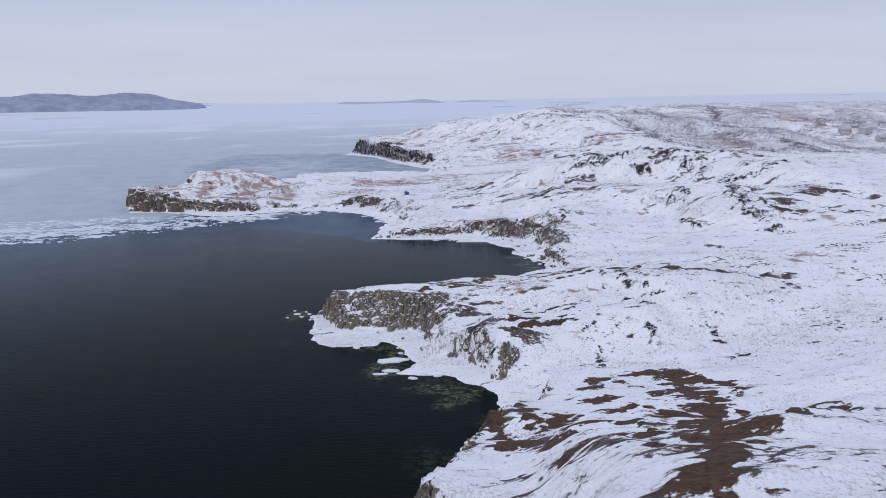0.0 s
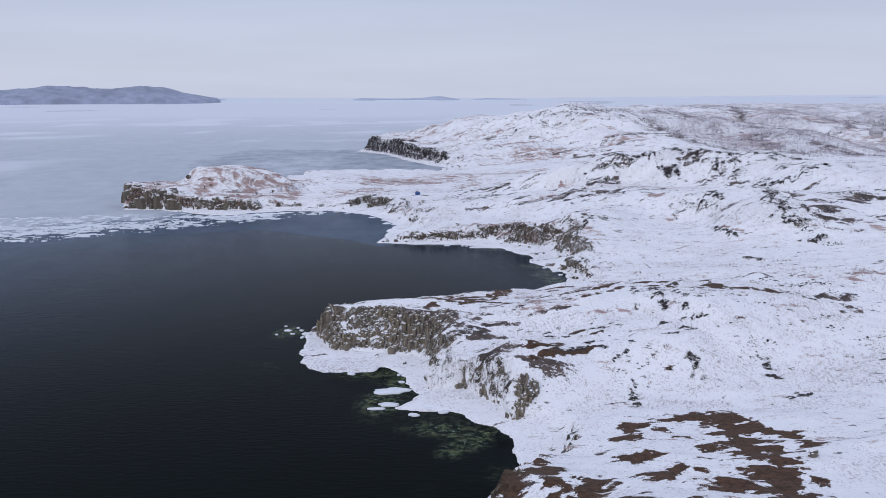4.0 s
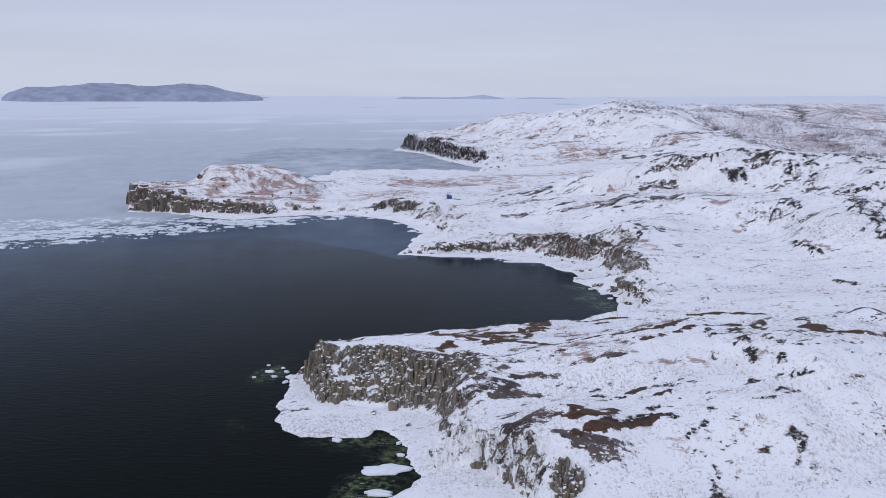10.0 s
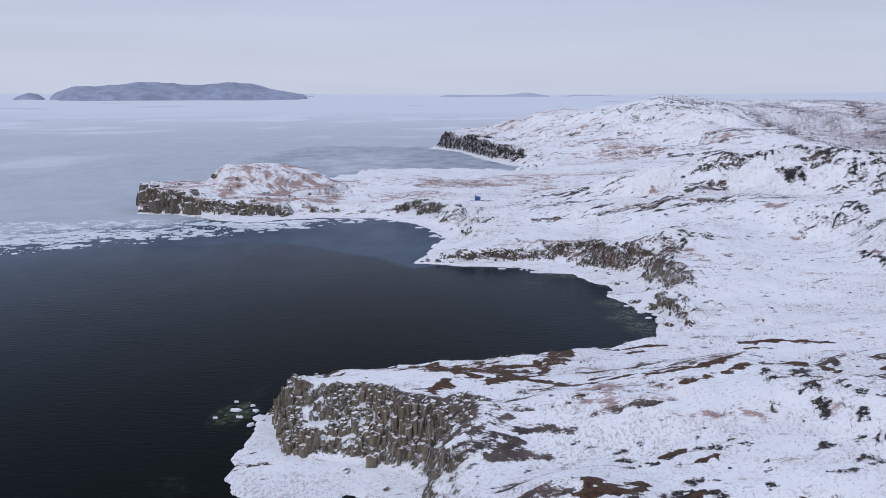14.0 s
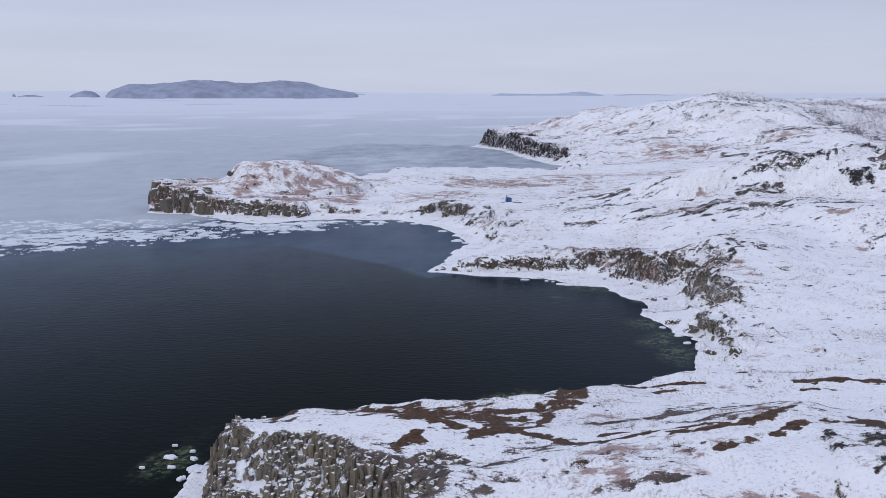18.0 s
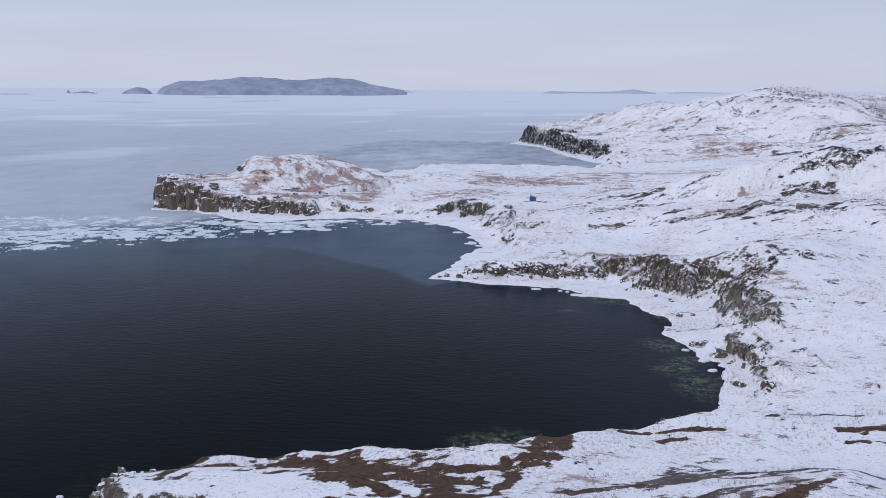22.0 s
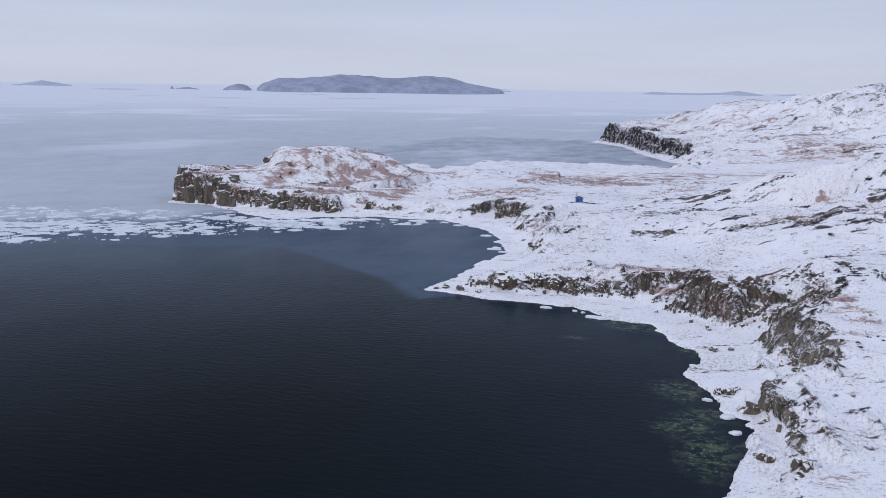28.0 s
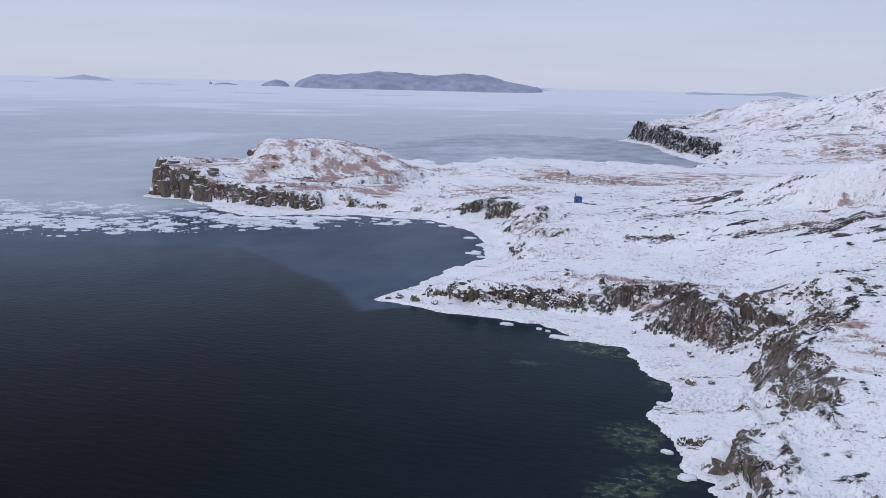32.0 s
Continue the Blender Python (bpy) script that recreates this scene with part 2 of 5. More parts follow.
# The outer edge of the shore ice, from south to north.
SHORE = [(-30, -400), (-22, 0), (-17, 90), (-10, 140), (-4, 165), (5, 190), (15, 206), (12, 219), (9, 230), (4, 236), (-4, 240), (-11, 241), (-9, 253), (-11, 267), (-17, 277), (-22, 272), (-28, 270), (-34, 270), (-43, 288), (-42, 297), (-40.5, 305), (-41, 316), (-37.5, 328), (-12, 333), (4, 339), (15, 350), (29, 362), (41, 374), (43, 391), (43, 403)]
COVE = [(42, 408), (38, 413), (37, 424), (33, 429), (34, 438), (29, 451), (21, 466), (11, 468), (2, 475), (-10, 476), (-28, 479), (-36, 480), (-36, 488), (-33, 506), (-31, 537), (-33, 550), (-44, 576), (-62, 598), (-77, 604), (-95, 602), (-110, 598), (-125, 585), (-134, 581), (-152, 591), (-174, 607), (-199, 610)]
CAPE_BACK = [(-206, 625), (-200, 655), (-186, 700), (-170, 760), (-152, 791), (-134, 783), (-127, 809), (-125, 842), (-102, 840), (-55, 870), (-20, 885), (3, 921), (-21, 951), (-50, 1026), (-78, 1120), (-116, 1180), (-112, 1230), (-60, 1310), (30, 1420), (160, 1600), (420, 2100), (700, 3000), (900, 4900)]
EAST = [(6000, 4900), (6000, -400)]
COAST = SHORE + COVE + CAPE_BACK + EAST

# The foot of the slopes behind it: x, y and how far the ground takes to rise there.
FOOT_SOUTH = [(-26, -400, 20), (-18, 0, 20), (-13, 90, 10), (-7, 140, 6), (-1, 165, 5), (9, 190, 5), (20, 207, 5), (24, 222, 7), (21, 231, 6), (13, 234, 3), (11, 243, 5), (5, 250, 6), (3, 255, 3), (-6, 256, 3), (-4, 264, 6), (-7, 273, 8), (-9, 284, 15), (-23, 287.5, 15), (-33, 290, 13), (-37, 297, 10), (-38.5, 312, 7), (-35, 325, 4), (-12, 329, 2.5), (4, 334, 4), (16, 347, 6), (30, 359, 7), (43, 373, 7)]
FOOT_COVE = [(47, 388, 7), (47, 402, 4), (44, 411, 3), (46, 420, 4), (47, 436, 11), (43, 450, 11), (36, 464, 9), (29, 471, 8), (14, 481, 7), (0, 483, 5), (-14, 483, 4), (-28, 483, 3), (-30, 490, 4), (-25, 506, 6), (-23, 535, 9), (-30, 552, 14), (-42, 580, 18), (-60, 601, 16), (-77, 607, 14), (-95, 606, 12), (-108, 604, 8), (-122, 601, 5), (-135, 601, 4), (-160, 605, 3), (-186, 611, 3), (-202, 616, 2.5)]
FOOT_NORTH = [(-205, 628, 3), (-198, 655, 4), (-184, 700, 8), (-168, 760, 10), (-150, 785, 10), (-134, 779, 8), (-124, 800, 6), (-122, 836, 5), (-102, 836, 6), (-55, 866, 14), (-18, 882, 18), (6, 921, 16), (-18, 953, 8), (-46, 1028, 5), (-74, 1120, 5), (-111, 1182, 5), (-108, 1230, 8), (-56, 1310, 20), (34, 1420, 30), (164, 1600, 40), (424, 2100, 60), (704, 3000, 80), (904, 4900, 80)]
FOOT = FOOT_SOUTH + FOOT_COVE + FOOT_NORTH
LAND = FOOT + [(6000, 4900, 50), (6000, -400, 50)]

# Crests, shoulders and hollows: x, y and height along each.
RIDGES_SOUTH = [
    [(45, -300, 46), (42, 40, 40), (36, 90, 35), (33, 107, 31), (31, 125, 26.5), (32, 150, 18), (34, 182, 10), (37, 214, 7), (40, 224, 4.5)],
    [(0, 118, 18), (2, 132, 14.5), (4, 150, 12), (8, 172, 9), (17, 177, 11), (22, 200, 6.5)],
    [(46, 118, 30), (64, 130, 26), (100, 140, 27), (170, 160, 30)],
    [(20, 228, 2.2), (40, 236, 3), (62, 233, 4), (82, 250, 6), (105, 256, 8), (150, 262, 11), (260, 300, 20)],
    [(60, 180, 10), (90, 190, 13), (140, 200, 18)],
    [(30, 216, 6), (55, 222, 6), (70, 214, 7)],
]
RIDGES_HEADLAND = [
    [(-37, 314, 7.4), (-33, 321, 6.0), (-22, 324, 6.0), (-9, 324, 7.0), (5, 323, 8.8), (13, 332, 8.2), (18, 338, 7.8)],
    [(-33, 305, 9.9), (-20, 306, 10.6), (-8, 304, 11.2), (0, 300, 10.3), (5, 297, 10.2)],
    [(7, 288, 11.5), (30, 292, 14.5), (50, 300, 15.5), (63, 292, 17.5), (90, 313, 15.6), (140, 330, 17), (220, 350, 22)],
    [(18, 257, 12), (29, 262, 10), (55, 272, 13), (61, 277, 17)],
    [(2, 262, 7), (8, 271, 8), (6, 280, 10.5)],
    [(22, 343, 7), (28, 348, 5.5), (45, 352, 6), (88, 342, 7), (130, 370, 9)],
    [(50, 376, 3), (58, 395, 4), (100, 400, 6), (160, 410, 10), (260, 420, 18)],
]
RIDGES_PLATEAU = [
    [(50, 413, 4), (58, 429, 7.5), (57, 450, 9.3), (62, 460, 11), (61, 479, 14), (75, 500, 12)],
    [(49, 466, 6.5), (41, 475, 8.5), (30, 482, 8.5), (14, 490, 6), (-4, 487, 4.5), (-24, 486, 2.5)],
    [(95, 453, 8), (100, 484, 8)],
    [(-21, 528, 4.7), (-18, 553, 7), (20, 578, 11.6), (60, 575, 15)],
    [(29, 504, 5), (10, 530, 5)],
]
RIDGES_ISTHMUS = [
    [(-98, 619, 5), (-51, 641, 7.8), (-22, 614, 8.2), (7, 688, 7.6)],
    [(-91, 718, 10), (-47, 698, 7), (-11, 741, 4), (-60, 800, 5), (0, 840, 3.5), (60, 800, 6)],
    [(22, 620, 13), (36, 612, 18.5), (50, 600, 23.5), (61, 590, 26.5), (76, 582, 31.5), (92, 580, 35), (126, 580, 36.5), (156, 570, 36.5), (180, 552, 35), (195, 527, 32.5), (214, 522, 27), (245, 525, 17), (320, 510, 12)],
    [(142, 463, 21), (156, 485, 23), (90, 550, 18)],
    [(200, 430, 15), (330, 430, 16)],
    [(90, 660, 16), (150, 660, 18), (230, 620, 12), (330, 640, 8)],
    [(120, 720, 9), (220, 700, 8), (400, 700, 7)],
]
RIDGES_CAPE = [
    [(-201, 624, 14), (-188, 624, 12.5), (-172, 637, 12)],
    [(-160, 648, 23.5), (-147, 652, 23.5), (-131, 662, 21.5), (-122, 672, 18.5), (-112, 680, 11.5), (-104, 692, 6.5)],
    [(-140, 720, 7), (-118, 740, 5)],
    [(-112, 645, 11), (-130, 618, 6.5), (-100, 640, 7.5), (-152, 616, 7.5)],
    [(-183, 655, 12), (-178, 668, 11), (-165, 710, 10)],
]
RIDGES_FAR = [
    [(-101, 1188, 18), (-66, 1122, 18), (-36, 1030, 15), (-8, 960, 9)],
    [(-60, 1165, 21), (-20, 1145, 32), (12, 1130, 42), (55, 1120, 41), (100, 1090, 50), (127, 1079, 57), (160, 1090, 52), (211, 1137, 45)],
    [(0, 955, 7), (40, 1000, 18), (120, 960, 15)],
    [(40, 925, 5), (140, 880, 9), (260, 840, 12)],
    [(127, 1075, 55), (170, 1020, 40), (230, 950, 22), (270, 900, 12)],
    [(175, 1000, 26), (260, 1000, 20)],
    [(211, 1137, 45), (300, 1060, 34), (360, 1010, 26), (410, 970, 11)],
]
RIDGES_RANGE = [
    [(215, 1150, 44), (255, 1260, 36), (293, 1400, 45), (420, 1280, 40), (520, 1180, 24), (600, 1120, 9)],
    [(330, 1180, 18), (400, 1120, 10), (470, 950, 8), (600, 900, 10), (900, 700, 20), (900, 200, 30)],
    [(293, 1400, 45), (435, 1700, 44), (600, 1950, 30), (870, 2400, 36), (1100, 2500, 22), (1500, 2600, 24)],
    [(435, 1700, 43), (560, 1560, 32), (640, 1450, 12)],
    [(600, 1300, 8), (760, 1500, 9), (1000, 1750, 12), (1500, 1700, 18), (1300, 1000, 20)],
    [(650, 1640, 24), (690, 1640, 36), (760, 1660, 24), (900, 2100, 18)],
    [(900, 3300, 16), (1500, 3500, 20), (2200, 3600, 16), (3000, 3000, 16)],
]


def relief(x, y):
    """Height by distance-weighted blending along the crests, shoulders and hollows."""
    top, low = np.zeros(x.shape), np.zeros(x.shape)
    soft = 12 + 100 * smooth(y, 820, 960)
    for group in (RIDGES_SOUTH, RIDGES_HEADLAND, RIDGES_PLATEAU, RIDGES_ISTHMUS, RIDGES_CAPE, RIDGES_FAR, RIDGES_RANGE):
        for pts in group:
            d, k = line_gap(x, y, pts)
            z = np.interp(k, range(len(pts)), [p[2] for p in pts])
            w = 1.0 / (d * d + soft) ** 1.5
            top += w * z
            low += w
    return top / low


def height(x, y):
    """Ground height, the gap to the water's edge (positive on land) and to the foot of the slopes, worked out in blocks."""
    x, y = np.asarray(x, float), np.asarray(y, float)
    flat = x.ravel(), y.ravel()
    out = np.empty((3, flat[0].size))
    for k in range(0, flat[0].size, 40000):
        out[:, k:k + 40000] = height_block(flat[0][k:k + 40000], flat[1][k:k + 40000])
    return tuple(o.reshape(x.shape) for o in out)


def height_block(x, y):
    jx = (fbm(x / 9, y / 9, 4, 3) - 0.5) * 7
    jy = (fbm(x / 9, y / 9, 4, 11) - 0.5) * 7
    fade = np.clip(1200 / (np.abs(y) + 400), 0.4, 1)
    gx, gy = x + jx * fade, y + jy * fade
    d, _ = line_gap(gx, gy, COAST[:-2])
    d = np.where(inside(gx, gy, COAST), d, -d)
    z, f = np.maximum(-5, d * 2.5), np.full(x.shape, -50.0)
    on = d > -0.3
    if on.any():
        z[on], f[on] = land_height(x[on], y[on], gx[on], gy[on], d[on])
    return z, d, f


def land_height(x, y, gx, gy, d):
    hx, hy = gx * 0.75 + x * 0.25, gy * 0.75 + y * 0.25
    f, k = line_gap(hx, hy, FOOT)
    f = np.where(inside(hx, hy, LAND), f, -f)
    wide = np.interp(k, range(len(FOOT)), [p[2] for p in FOOT])
    cleft = smooth(fbm(x / 11, y / 11, 3, 27), 0.40, 0.66)
    wide = wide * (0.8 + cleft * (0.4 + 1.0 * smooth(y, 370, 410)))
    wide = wide * (1 + smooth(y, 900, 1000) * 3.0 * smooth(fbm(x / 34, y / 34, 3, 29), 0.45, 0.62))
    shelf = np.where(d > 0, 0.35 + 0.5 * smooth(d, 0, 12) + 0.25 * fbm(x / 5, y / 5, 3, 21) - 0.1, np.maximum(-5, d * 2.5))
    shelf = np.where((d > -0.2) & (d <= 0.5), np.minimum(shelf, 0.7 * (d + 0.2) - 0.05), shelf)
    r = np.full(x.shape, 24.0)
    seen = x < 0.75 * (y + 120) + 140
    if seen.any():
        r[seen] = relief(x[seen], y[seen])
    base = r.copy()
    rough = fbm(x / 26, y / 26, 5, 31) - 0.5
    ridged = 1 - np.abs(2 * fbm(x / 14, y / 14, 4, 41) - 1)
    r = r + rough * np.clip(r * 0.22, 0.6, 3.4) + (ridged - 0.72) * np.clip(r * 0.13, 0.2, 2.2)
    calm = 1 - 0.8 * np.exp(-((x + 12) / 26) ** 2 - ((y - 312) / 18) ** 2)
    r = base + (r - base) * calm
    far = smooth(y, 850, 1100)
    gully = 1 - np.abs(2 * fbm(x / 75 + y / 200, y / 75 - x / 200, 5, 51) - 1)
    fine = 1 - np.abs(2 * fbm(x / 30 - y / 80, y / 34, 4, 57) - 1)
    r += far * ((gully - 0.78) * 12 * smooth(f, 10, 80) + (fine - 0.7) * 4 * smooth(f, 5, 40))
    up = smooth(f, 0, 1) * 0.35 * np.minimum(1, np.clip(f, 0, None) / wide) + 0.65 * smooth(f / wide, 0, 1)
    brink = np.exp(-((x + 18) / 26) ** 4 - ((y - 298) / 16) ** 4)
    up += (np.clip(f / wide * 1.15, 0, 1) ** 0.8 - up) * brink
    return np.where(f > 0, shelf * (1 - up) + np.maximum(r, 0.6) * up, shelf), f


def steps(*runs):
    """Rising grid lines: runs of (start, end, first step, last step)."""
    out = []
    for a, b, s0, s1 in runs:
        v = a
        while v < b - 1e-6:
            out.append(v)
            v += s0 + (s1 - s0) * (v - a) / (b - a)
    return np.array(out + [runs[-1][1]])


LAY = {}


def ground_at(x, y):
    """Height, gaps to the water and to the slopes' foot, and the slope, read off the ground's grid."""
    xs, ys = LAY["xs"], LAY["ys"]
    i = np.clip(np.searchsorted(xs, x) - 1, 0, len(xs) - 2)
    j = np.clip(np.searchsorted(ys, y) - 1, 0, len(ys) - 2)
    u, v = np.clip((x - xs[i]) / (xs[i + 1] - xs[i]), 0, 1), np.clip((y - ys[j]) / (ys[j + 1] - ys[j]), 0, 1)
    return [(a[j, i] * (1 - u) + a[j, i + 1] * u) * (1 - v) + (a[j + 1, i] * (1 - u) + a[j + 1, i + 1] * u) * v for a in LAY["maps"]]


def level(x, y):
    return float(ground_at(np.array([x]), np.array([y]))[0][0])


def sheet(name, xs, ys, zs, keep, attrs, mat):
    """A grid as one mesh, with only the faces that keep says, and point attributes."""
    nx, ny = len(xs), len(ys)
    X, Y = zs[0], zs[1]
    co = np.stack([X, Y, zs[2]], -1).reshape(-1, 3)
    idx = np.arange(nx * ny).reshape(ny, nx)
    quads = np.stack([idx[:-1, :-1], idx[:-1, 1:], idx[1:, 1:], idx[1:, :-1]], -1).reshape(-1, 4)
    kp = keep.reshape(-1)
    quads = quads[kp[quads].any(1)]
    used = np.unique(quads)
    new_id = np.zeros(nx * ny, np.int64)
    new_id[used] = np.arange(len(used))
    quads, co = new_id[quads], co[used]
    me = bpy.data.meshes.new(name)
    me.vertices.add(len(co))
    me.vertices.foreach_set("co", co.astype(np.float32).ravel())
    me.loops.add(quads.size)
    me.loops.foreach_set("vertex_index", quads.astype(np.int32).ravel())
    me.polygons.add(len(quads))
    me.polygons.foreach_set("loop_start", np.arange(0, quads.size, 4, dtype=np.int32))
    me.polygons.foreach_set("use_smooth", np.ones(len(quads), bool))
    for key, val in attrs.items():
        a = me.attributes.new(key, "FLOAT", "POINT")
        a.data.foreach_set("value", val.reshape(-1)[used].astype(np.float32))
    me.update(calc_edges=True)
    me.materials.append(mat)
    return new(name, me)


def patches(x, y, blobs):
    """Soft union of ellipses (x, y, half length, half width, turn in degrees), their edges torn by noise."""
    out = np.zeros(x.shape)
    tear = (fbm(x / 6, y / 6, 5, 61) - 0.5) * 1.5
    for cx, cy, a, b, turn in blobs:
        c, s = math.cos(radians(turn)), math.sin(radians(turn))
        u, v = ((x - cx) * c + (y - cy) * s) / a, (-(x - cx) * s + (y - cy) * c) / b
        out = np.maximum(out, 1.35 - np.hypot(u, v) + tear)
    return out


def strips(x, y, lines):
    """Soft union of ragged strips along lines: (half width, points)."""
    out = np.zeros(x.shape)
    tear = (fbm(x / 2.6, y / 2.6, 4, 63, 0.65) - 0.5) * 3.4
    for wide, pts in lines:
        xs, ys = [p[0] for p in pts], [p[1] for p in pts]
        on = (x > min(xs) - 9) & (x < max(xs) + 9) & (y > min(ys) - 9) & (y < max(ys) + 9)
        if on.any():
            d, _ = line_gap(x[on], y[on], pts)
            out[on] = np.maximum(out[on], 1.3 - d / wide / 1.25 + tear[on])
    return out


HEAD_TURF = [(6.0, [(-36, 315), (-27, 318), (-18, 319), (-8, 318), (3, 315)]), (2.4, [(-8, 310), (0, 308), (6, 306)]), (1.2, [(-5, 302), (-7, 296)]), (0.8, [(6, 308), (12, 310), (13, 319)]), (2.8, [(13, 322), (15, 332), (16, 338)]), (0.8, [(9, 307), (13, 305), (17, 300), (25, 300), (29, 302), (34, 302), (38, 303)]), (1.1, [(21, 313), (25, 316), (28, 317)]), (0.7, [(30, 301), (35, 300), (41, 303), (48, 310)]), (0.9, [(43, 298), (47, 301), (53, 305), (57, 302)]), (0.8, [(36, 292), (40, 295), (44, 298)])]
BACK_TURF = [(0.8, [(25, 346), (33, 349), (40, 350)]), (0.8, [(30, 343), (34, 345)]), (0.8, [(48, 358), (57, 366), (62, 362)]), (1.1, [(57, 352), (62, 354), (65, 354), (76, 352)]), (0.6, [(57, 347), (63, 348)]), (1.2, [(69, 295), (75, 290), (88, 293)]), (1.1, [(20, 249), (26, 252), (34, 258)]), (1.2, [(17, 253), (21, 254), (26, 257)])]
FRONT_DARK = [(0.9, [(24, 272), (26, 268), (30, 270)]), (0.8, [(55, 296), (55, 283), (55, 278)]), (0.7, [(57, 279), (58, 277), (59, 274)]), (0.5, [(50, 300), (50, 288)]), (0.8, [(58, 271), (60, 270), (63, 270)]), (0.7, [(51, 269), (54, 270)]), (0.6, [(55, 265), (57, 266)]), (0.3, [(49, 261), (56, 263), (60, 266)]), (0.8, [(25, 253), (29, 257), (34, 261), (36, 258)]), (0.8, [(38, 253), (41, 255)]), (0.7, [(25, 274), (27, 275)])]
FRONT_DARK += [(0.5, [(36, 272), (42, 273)]), (0.7, [(17, 277), (19, 275)]), (0.5, [(43, 259), (46, 261)]), (0.6, [(64, 278), (66, 278)]), (0.5, [(58, 286), (60, 280)]), (0.8, [(41, 247), (39, 235)]), (0.8, [(56, 253), (58, 246)]), (0.8, [(73, 257), (74, 248)]), (1.1, [(71, 235), (77, 237)])]
NEAR_TURF = [(3.2, [(55, 218), (52, 188), (51, 178), (36, 124), (34, 115)]), (2.6, [(36, 124), (40, 119), (49, 129), (56, 136)]), (1.2, [(42, 219), (51, 222), (57, 221)]), (1.5, [(59, 213), (63, 209), (63, 199)]), (1.6, [(45, 197), (52, 200), (57, 199)]), (1.8, [(8, 186), (12, 163), (17, 158), (21, 152)]), (1.8, [(19, 130), (26, 134), (32, 142)]), (1.8, [(13, 198), (18, 170), (23, 175)]), (1.6, [(31, 205), (36, 213), (39, 213)]), (1.3, [(31, 176), (38, 186), (41, 184)])]
NEAR_TURF += [(1.3, [(29, 156), (32, 157), (32, 149)]), (1.3, [(31, 190), (34, 191)]), (1.2, [(51, 211), (56, 216)]), (1.5, [(22, 159), (26, 160)]), (2.5, [(42, 173), (50, 184), (54, 187)]), (3.2, [(38, 152), (44, 155), (38, 123)]), (3.2, [(31, 117), (36, 119), (38, 120)]), (2.5, [(34, 115), (30, 100), (26, 88)])]
FRONT_TURF = [(1.1, [(18, 252), (20, 258), (21, 254), (24, 259), (26, 259)]), (1.0, [(19, 248), (23, 250), (25, 253)]), (0.9, [(33, 267), (35, 268), (38, 270)]), (0.7, [(30, 271), (33, 272)]), (0.9, [(56, 309), (58, 302), (59, 297), (61, 292)]), (1.3, [(71, 308), (71, 298), (73, 295)]), (0.7, [(21, 304), (28, 303)])]
BRUSHY = [(3.0, [(169, 443), (175, 437), (177, 416)]), (2.0, [(101, 500), (106, 493)]), (1.5, [(61, 579), (72, 547)]), (1.5, [(42, 548), (56, 543)]), (2.5, [(103, 316), (106, 312)]), (3.0, [(114, 308), (125, 319), (130, 313)]), (1.5, [(171, 477), (173, 466)]), (1.3, [(114, 452), (123, 431)]), (2.0, [(19, 286), (23, 285), (28, 286)]), (1.5, [(37, 280), (41, 282)]), (1.5, [(44, 283), (46, 282)]), (0.8, [(44, 312), (42, 304)]), (1.0, [(49, 256), (51, 256)]), (2.5, [(19, 292), (29, 297), (33, 291)])]
HILL_DARK = [(0.8, [(16, 575), (23, 591), (34, 592)]), (1.0, [(29, 553), (41, 559)]), (1.8, [(76, 576), (85, 578), (100, 572), (113, 572)]), (1.2, [(114, 560), (119, 558)]), (1.6, [(122, 583), (130, 568)]), (1.5, [(134, 569), (147, 563), (155, 559)]), (1.4, [(140, 552), (152, 551)]), (1.2, [(142, 538), (148, 542)]), (1.4, [(160, 561), (172, 555)]), (1.5, [(166, 546), (182, 550)]), (1.6, [(177, 520), (185, 522)])]
CREST_DARK = [(1.5, [(146, 521), (158, 522), (172, 517)]), (1.8, [(156, 520), (142, 465), (141, 444)]), (0.8, [(149, 466), (151, 450)]), (0.9, [(138, 439), (151, 439)]), (0.9, [(119, 500), (127, 509), (126, 489)]), (0.7, [(107, 502), (115, 500)]), (0.6, [(84, 561), (91, 561)]), (0.5, [(90, 532), (109, 518)]), (0.7, [(113, 455), (117, 434)]), (0.9, [(59, 477), (60, 468)]), (0.7, [(72, 512), (79, 513)]), (0.8, [(144, 425), (151, 427)]), (0.6, [(73, 402), (74, 394)]), (0.6, [(112, 400), (117, 395)])]
WIDE_DARK = [(w * (2.1 if q[0][0] > 110 else 0.95), [(a, b - 2) for a, b in q]) for w, q in HILL_DARK + CREST_DARK]
COVE_DARK = [(0.9, [(64, 466), (61, 477)]), (0.9, [(60, 469), (58, 464), (54, 454), (53, 444)]), (0.6, [(53, 476), (56, 473)]), (0.5, [(60, 432), (61, 427)]), (0.5, [(57, 422), (59, 419)]), (0.6, [(48, 405), (52, 402), (57, 404), (60, 408)]), (0.8, [(52, 399), (55, 397)]), (0.5, [(53, 479), (62, 487), (66, 491)]), (0.4, [(-9, 540), (-2, 543)]), (0.5, [(-22, 585), (-13, 570)]), (0.5, [(-11, 554), (-6, 548)]), (0.6, [(30, 551), (37, 553), (43, 557)]), (0.5, [(9, 555), (13, 557)]), (0.4, [(14, 549), (22, 552)]), (0.4, [(43, 530), (47, 531)])]
